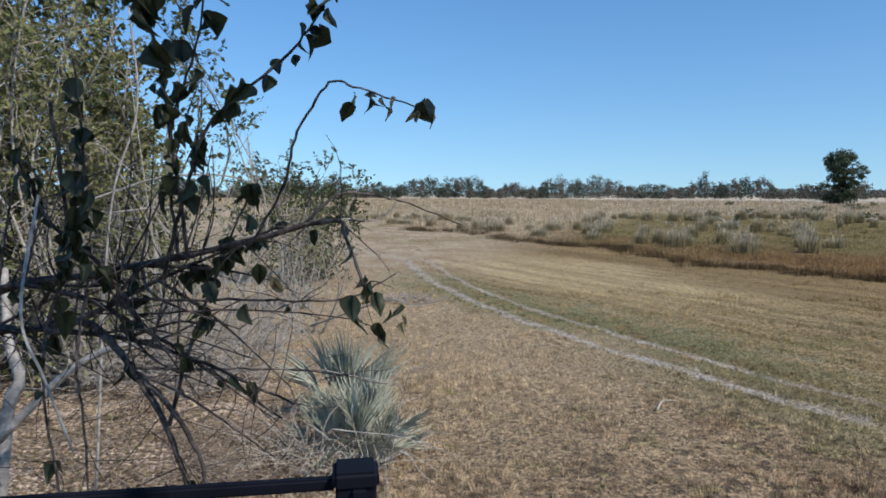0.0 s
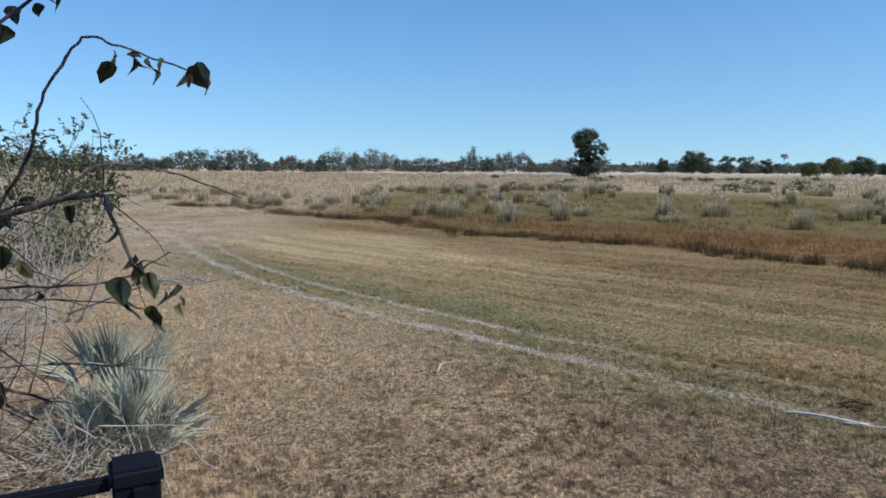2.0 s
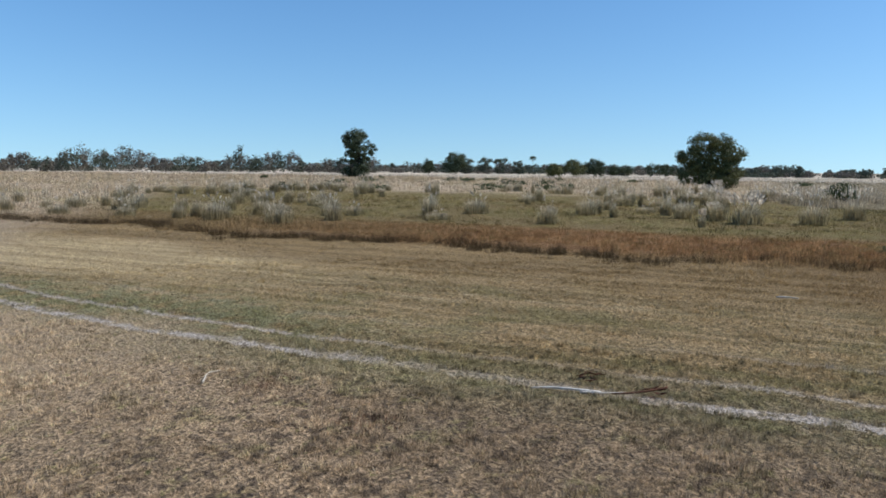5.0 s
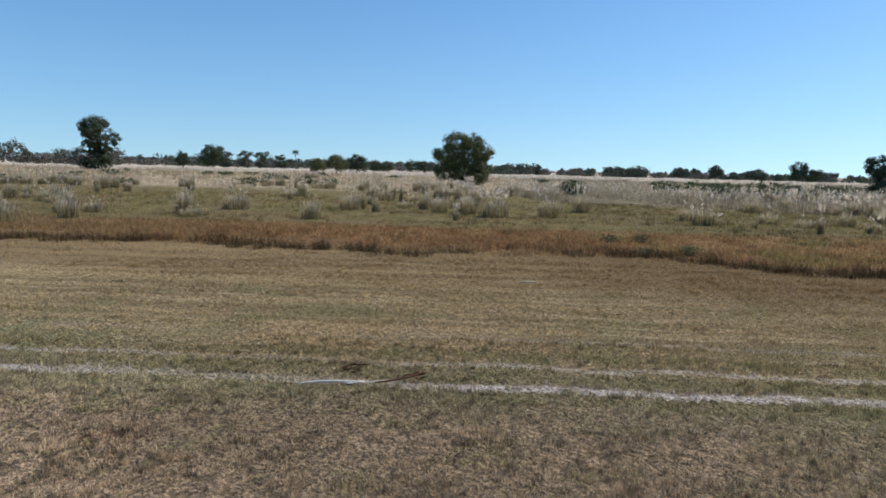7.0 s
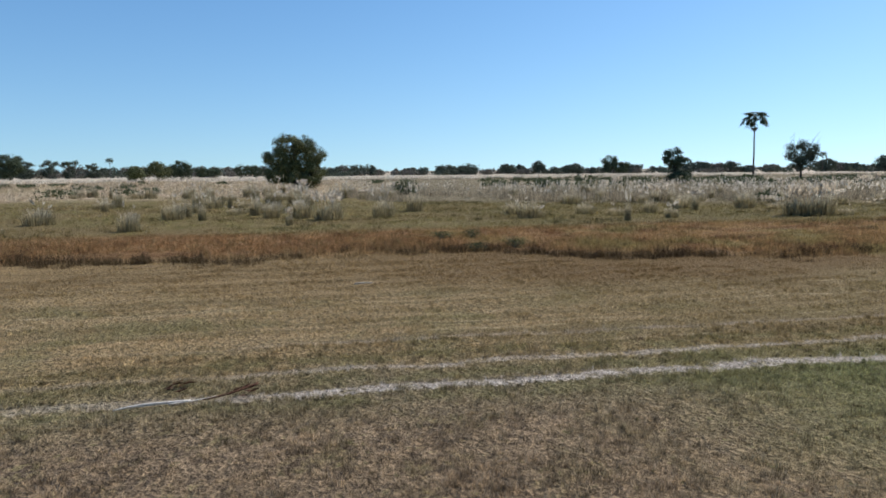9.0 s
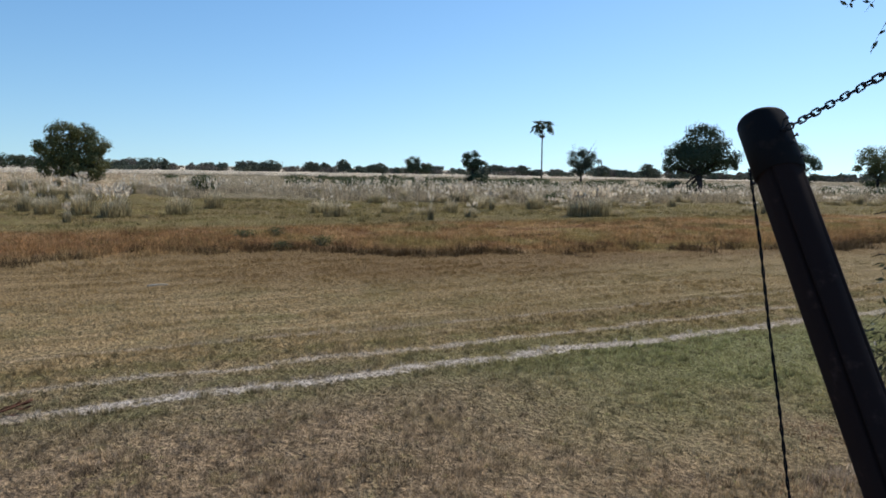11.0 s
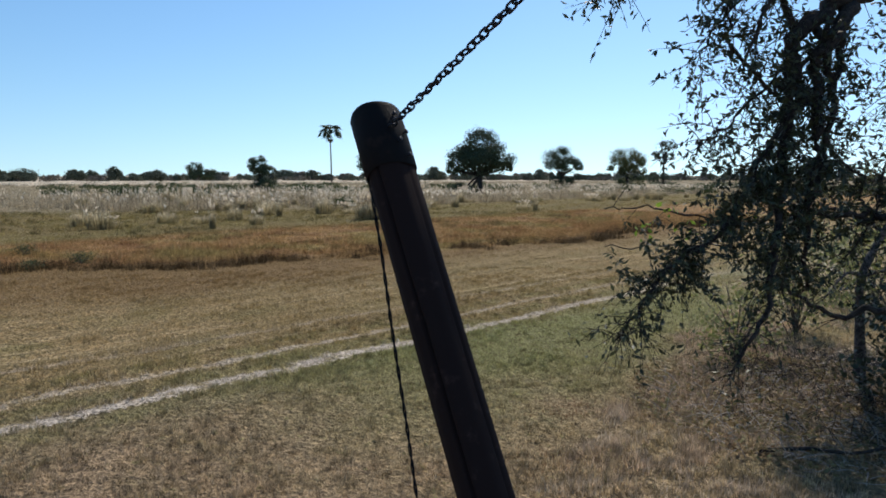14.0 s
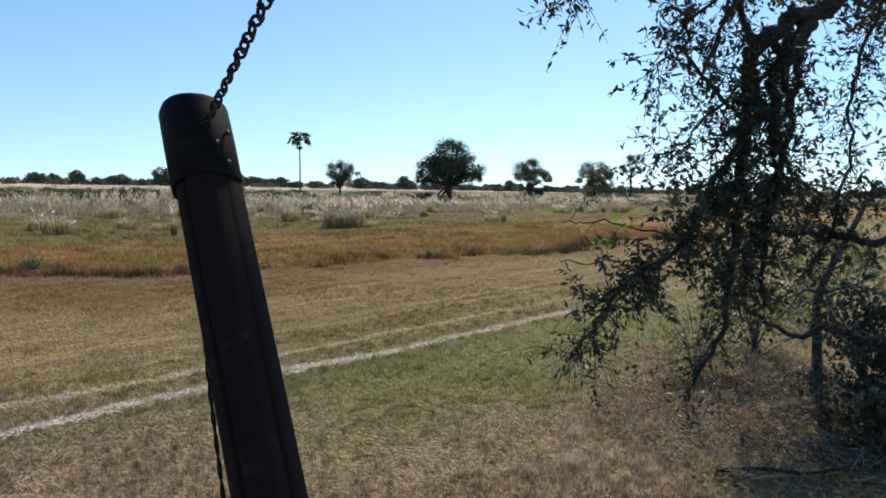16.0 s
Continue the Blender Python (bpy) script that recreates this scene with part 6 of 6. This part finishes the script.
# ---- big tree that overhangs the far side of the path ----
def big_tree():
    rng = np.random.default_rng(180)
    ob = thing("overhanging_tree", "large dark tree with drooping leafy branches", "tree", (8.4, -12.6, 0))
    org = np.array([8.4, -12.6, 0])
    t = Tubes()
    t.add(spline([np.array(p) - org for p in ((8.4, -12.6, -0.2), (8.45, -12.5, 1.5), (8.5, -12.3, 3.4), (8.6, -11.9, 5.2), (8.8, -11.4, 7.2))], 6), 0.34, 0.18, 14, 0.06, rng)
    hang("trunk", t.mesh("trunk", DARK_BARK), ob, "dark rough trunk")
    limbs = (
        (0.13, 0.07, [(8.6, -11.9, 5.3), (7.4, -9.2, 6.4), (6.34, -6.88, 5.75), (6.39, -6.35, 5.42), (6.38, -5.83, 5.16), (6.38, -5.42, 4.92)]),
        (0.066, 0.010, [(6.38, -5.42, 4.92), (6.28, -5.51, 4.35), (6.21, -5.34, 3.64), (6.07, -5.15, 3.00), (5.99, -4.92, 2.27), (5.93, -4.59, 1.69)]),
        (0.042, 0.008, [(6.36, -5.44, 4.89), (6.30, -5.20, 4.07), (6.08, -4.66, 3.32), (6.10, -4.00, 2.88), (6.11, -3.69, 2.45), (6.08, -3.47, 2.04)]),
        (0.045, 0.010, [(6.45, -5.76, 5.09), (6.37, -6.01, 4.38), (6.37, -5.93, 3.65), (6.44, -5.64, 2.96), (6.42, -5.54, 2.33)]),
        (0.03, 0.010, [(6.38, -5.83, 5.13), (6.27, -5.33, 4.50), (6.30, -5.10, 4.60), (6.26, -4.68, 5.03), (6.27, -4.49, 5.5)]),
        (0.035, 0.006, [(6.42, -5.47, 5.0), (6.34, -5.26, 5.5), (6.3, -4.7, 6.2), (6.11, -4.27, 5.75), (6.23, -4.02, 5.50), (6.31, -3.80, 5.36), (6.38, -3.50, 5.28)]),
        (0.05, 0.02, [(8.5, -12.3, 3.2), (6.14, -7.27, 3.15), (6.36, -6.65, 3.18), (6.50, -6.22, 3.16), (6.66, -5.73, 3.23)]),
        (0.06, 0.014, [(8.45, -12.4, 1.9), (6.26, -7.67, 2.05), (6.45, -6.98, 2.19), (6.59, -6.53, 2.11), (6.72, -6.12, 2.26), (6.80, -5.75, 2.50)]),
        (0.014, 0.006, [(6.8, -5.6, 3.0), (6.97, -4.74, 3.09), (7.26, -4.43, 3.16), (7.48, -4.00, 3.21)]),
        (0.012, 0.005, [(6.7, -5.4, 2.8), (7.00, -4.64, 2.79), (7.44, -4.00, 2.78)]),
        (0.024, 0.008, [(7.2, -8.0, 6.3), (6.8, -7.3, 5.2), (6.6, -6.9, 4.3), (6.5, -6.6, 3.5), (6.5, -6.3, 2.7)]),
        (0.026, 0.008, [(7.6, -8.4, 6.4), (7.0, -8.0, 5.4), (6.6, -7.8, 4.4), (6.4, -7.5, 3.6)]),
        (0.04, 0.012, [(6.34, -6.88, 5.75), (6.3, -6.3, 6.2), (6.2, -5.6, 6.0), (6.1, -5.0, 5.4), (6.1, -4.75, 4.7)]),
        (0.020, 0.005, [(6.38, -5.83, 5.13), (6.3, -5.24, 4.45), (6.3, -4.88, 4.17), (6.3, -4.53, 3.94), (6.3, -4.34, 3.74)]),
        (0.018, 0.004, [(6.45, -5.9, 6.2), (6.4, -4.89, 5.19), (6.4, -4.61, 4.8), (6.4, -4.42, 4.45)]),
        (0.014, 0.005, [(6.5, -5.5, 6.1), (6.5, -5.25, 5.13), (6.5, -5.34, 4.7), (6.5, -5.34, 4.25)]),
        (0.075, 0.022, [(6.37, -6.1, 5.3), (6.3, -5.76, 4.75), (6.3, -5.66, 4.36), (6.3, -5.59, 3.98), (6.3, -5.58, 3.59), (6.3, -5.58, 3.14), (6.35, -5.75, 2.4)]),
        (0.045, 0.014, [(6.45, -6.0, 5.25), (6.5, -6.13, 4.85), (6.5, -6.12, 4.51), (6.5, -5.97, 4.28), (6.5, -6.24, 3.83), (6.5, -6.44, 3.54), (6.6, -6.6, 3.1)]),
        # two unseen limbs, added to carry the crown lobes that cast shade
        (0.12, 0.05, [(8.8, -11.4, 7.1), (11.5, -12.8, 9.9), (14.5, -14.0, 10.6), (17.2, -16.4, 10.8)]),
        (0.10, 0.04, [(8.7, -11.5, 6.8), (7.5, -6.5, 8.8), (5.5, -3.2, 9.4), (4.0, -1.6, 9.6)]),
    )
    twig = Tubes()
    at, way = [], []
    dense = {0: 0.10, 1: 0.024, 2: 0.014, 3: 0.026, 4: 0.04, 5: 0.032, 6: 0.14, 7: 0.14, 8: 0.3, 9: 0.4, 10: 0.03, 11: 0.03, 12: 0.05, 13: 0.045, 14: 0.045, 15: 0.08, 16: 0.05, 17: 0.05, 18: 0.5, 19: 0.5}
    for i, (r0, r1, pts) in enumerate(limbs):
        path = spline([np.array(p) - org for p in pts], 7)
        wiggle = np.cumsum(rng.normal(size=(len(path), 3)), axis=0)
        wiggle -= np.linspace(0, 1, len(path))[:, None] * wiggle[-1]
        path = path + 0.028 * wiggle
        t = Tubes()
        t.add(path, r0, r1, 8, 0.1, rng)
        hang("limb", t.mesh("limb", DARK_BARK), ob)
        a1, w1 = grow_twigs(twig, path, rng, dense[i], 0.62, 0.6, 0.0055, 3, 1.2, 0.06)
        if i in (2, 6, 7, 8, 9):
            cut = rng.uniform(0, 1, len(a1)) < (0.9 if i == 2 else 0.35)
            a1, w1 = [p for p, c in zip(a1, cut) if c], [p for p, c in zip(w1, cut) if c]
        at += a1
        way += w1
    hang("twigwork", twig.mesh("twigwork", DARK_BARK), ob)
    at, way = np.array(at), np.array(way)
    # the lowest twigs are nearly bare
    bare = np.where(at[:, 2] < 2.1, 0.7, np.where(at[:, 2] < 2.5, 0.35, 0.0))
    keep = rng.uniform(0, 1, len(at)) > bare
    at, way = at[keep], way[keep]
    r = np.repeat(np.arange(len(at)), np.where((at[:, 2] > 2.4) & (at[:, 2] < 3.7), 2, 1))
    hang("leaves", mesh_of("leaves", *leaves(at[r] + rng.normal(size=(len(r), 3)) * 0.02, 0.082 * rng.uniform(0.55, 1.25, len(r)), rng, None, 0.40, 0.3), OVERHANG), ob, "small grey-green leaves")
    fresh = np.array([(6.9, -4.5, 3.2), (7.1, -4.3, 3.05), (6.8, -4.7, 3.0), (7.0, -5.3, 2.95), (7.3, -6.2, 3.1), (7.2, -5.9, 2.9)])
    fresh = np.repeat(fresh, 9, 0) + rng.normal(size=(54, 3)) * 0.09 - org
    hang("young_leaves", mesh_of("young_leaves", *leaves(fresh, 0.08, rng, slim=0.55), FRESH), ob, "bright sunlit young leaves")
    # the high crown, mostly above the view; unseen lobes added to shade bush, pole, limbs and litter
    lobes = [(2.8, 0.1, 8.6, 3.2, 3.0, 1.7), (1.0, 2.2, 8.0, 1.6, 1.6, 1.2), (-5.0, 10.8, 11.4, 2.0, 2.0, 1.0), (-1.0, 7.3, 11.4, 2.0, 2.0, 0.9), (1.4, 4.4, 9.9, 1.9, 1.9, 0.9)]
    hang("crown", mesh_of("crown", *join([clumped(rng, lobes, 27500, 0.12, (0.2, 1.0), 160), clumped(rng, [(8.9, -4.0, 10.9, 2.8, 2.8, 1.1), (6.6, -1.0, 10.9, 1.7, 1.7, 0.8)], 4200, 0.13, (0.2, 1.0), 46)]), OVERHANG), ob)


big_tree()


def under_shrub(x, y, h, w, seed, label, material, leaf, count):
    rng = np.random.default_rng(seed)
    ob = thing("under_shrub", label, "shrub", (x, y, 0), "shrubs under the tree")
    for k in range(26):
        t = Tubes()
        a = rng.uniform(0, 2 * np.pi)
        e = np.array([math.cos(a) * w * rng.uniform(0.2, 1), math.sin(a) * w * rng.uniform(0.2, 1), h * rng.uniform(0.4, 1.0)])
        t.add(spline([(0, 0, -0.03), e * [0.35, 0.35, 0.6], e], 4), 0.014, 0.005, 4)
        hang("stem", t.mesh("stem", GREY_BARK), ob)
    hang("leaves", mesh_of("leaves", *clumped(rng, [(0, 0, h * 0.5, w, w, h * 0.5)], count, leaf, (0.15, 1.0), 50), material), ob)


def young_tree():
    """Slim tree under the big one's edge."""
    rng = np.random.default_rng(185)
    ob = thing("young_tree", "slim grey-barked young tree with crooked limbs", "tree", (9.97, -9.95, 0))
    t = Tubes()
    main = spline([(0, 0, -0.1), (0.05, 0.05, 1.1), (0.0, 0.12, 1.9), (-0.15, -0.2, 2.8), (-0.3, -0.6, 3.8)], 6)
    t.add(main, 0.10, 0.035, 9, 0.08, rng)
    hang("trunk", t.mesh("trunk", BUSH_BARK), ob)
    tw, at, way = Tubes(), [], []
    for k in range(7):
        p = main[rng.integers(11, len(main))]
        d = unit(rng.normal(size=3) * [1, 1, 0.5])
        path = spline([p, p + d * 0.6 + [0, 0, 0.25], p + d * 1.3 + [0, 0, 0.1]], 5)
        t = Tubes()
        t.add(path, 0.035, 0.012, 5, 0.1, rng)
        hang("limb", t.mesh("limb", BUSH_BARK), ob)
        a1, w1 = grow_twigs(tw, path, rng, 0.06, 0.6, 0.5, 0.006, 3, 1.1)
        at += a1
        way += w1
    hang("twigwork", tw.mesh("twigwork", BUSH_BARK), ob)
    at, way = np.array(at), np.array(way)
    hang("leaves", mesh_of("leaves", *leaves(at, 0.07, rng, way, 0.45, 0.3), BUSH_LEAF), ob)


young_tree()
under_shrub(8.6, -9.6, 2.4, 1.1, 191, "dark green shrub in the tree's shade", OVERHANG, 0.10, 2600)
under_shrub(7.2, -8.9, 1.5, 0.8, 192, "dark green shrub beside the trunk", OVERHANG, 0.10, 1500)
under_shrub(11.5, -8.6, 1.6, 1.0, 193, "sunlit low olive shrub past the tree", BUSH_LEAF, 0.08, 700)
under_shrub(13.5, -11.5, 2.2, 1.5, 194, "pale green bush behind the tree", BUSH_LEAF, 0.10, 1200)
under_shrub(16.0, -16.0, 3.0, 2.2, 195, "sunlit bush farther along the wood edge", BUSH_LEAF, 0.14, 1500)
under_shrub(90.0, 41.2, 2.3, 2.3, 205, "dark green bush on the flat among white plumes", SCRUB, 0.26, 900)
under_shrub(77.0, -5.2, 1.3, 1.2, 206, "low dark bush among the silver plumes", SCRUB, 0.2, 500)
dead_brush("dead_brush", "shaded tangle of dead twigs under the tree", 8.6, -8.2, 2.2, 2.2, 0.5, 260, 196, BRUSH, 0.006)
dead_brush("dead_brush", "dark broken twigs on the shaded litter", 9.2, -8.8, 2.2, 2.0, 0.5, 330, 200, DARK_BARK, 0.007)
dead_brush("dead_brush", "bleached dead stems on the litter by the tree", 8.8, -8.2, 2.4, 2.4, 0.42, 420, 199, PALE_BARK, 0.007)
dead_brush("dead_brush", "dry brushwood at the foot of the tree", 10.6, -9.6, 2.0, 1.7, 0.5, 250, 197, DARK_BARK, 0.007)
lying_stick("fallen_branch", "dark crooked fallen branch under the tree", "branch", [(7.75, -6.35, 0.06), (7.55, -6.9, 0.12), (7.35, -7.4, 0.10), (7.3, -8.1, 0.18)], 0.03, 0.018, DARK_BARK)


def litter():
    rng = np.random.default_rng(198)
    out = []
    for cx, cy, rx, ry, n in ((-4.6, 8.2, 2.6, 2.6, 3000), (9.2, -8.4, 2.9, 2.8, 9000)):
        a, q = rng.uniform(0, 2 * np.pi, n), np.sqrt(rng.uniform(0, 1, n))
        x, y = cx + rx * q * np.cos(a), cy + ry * q * np.sin(a)
        at = np.stack([x, y, height(x, y) + rng.uniform(0.01, 0.13 if cx > 0 else 0.04, n)], 1)
        way = rng.normal(size=(n, 3)) * [1, 1, 0.15]
        out.append(leaves(at, 0.075 * rng.uniform(0.5, 1.4, n), rng, way * 2, 0.5))
    stuff("leaf_litter", join(out), DRY_LEAF, "dry fallen leaves under the bushes and tree", "leaves")


litter()
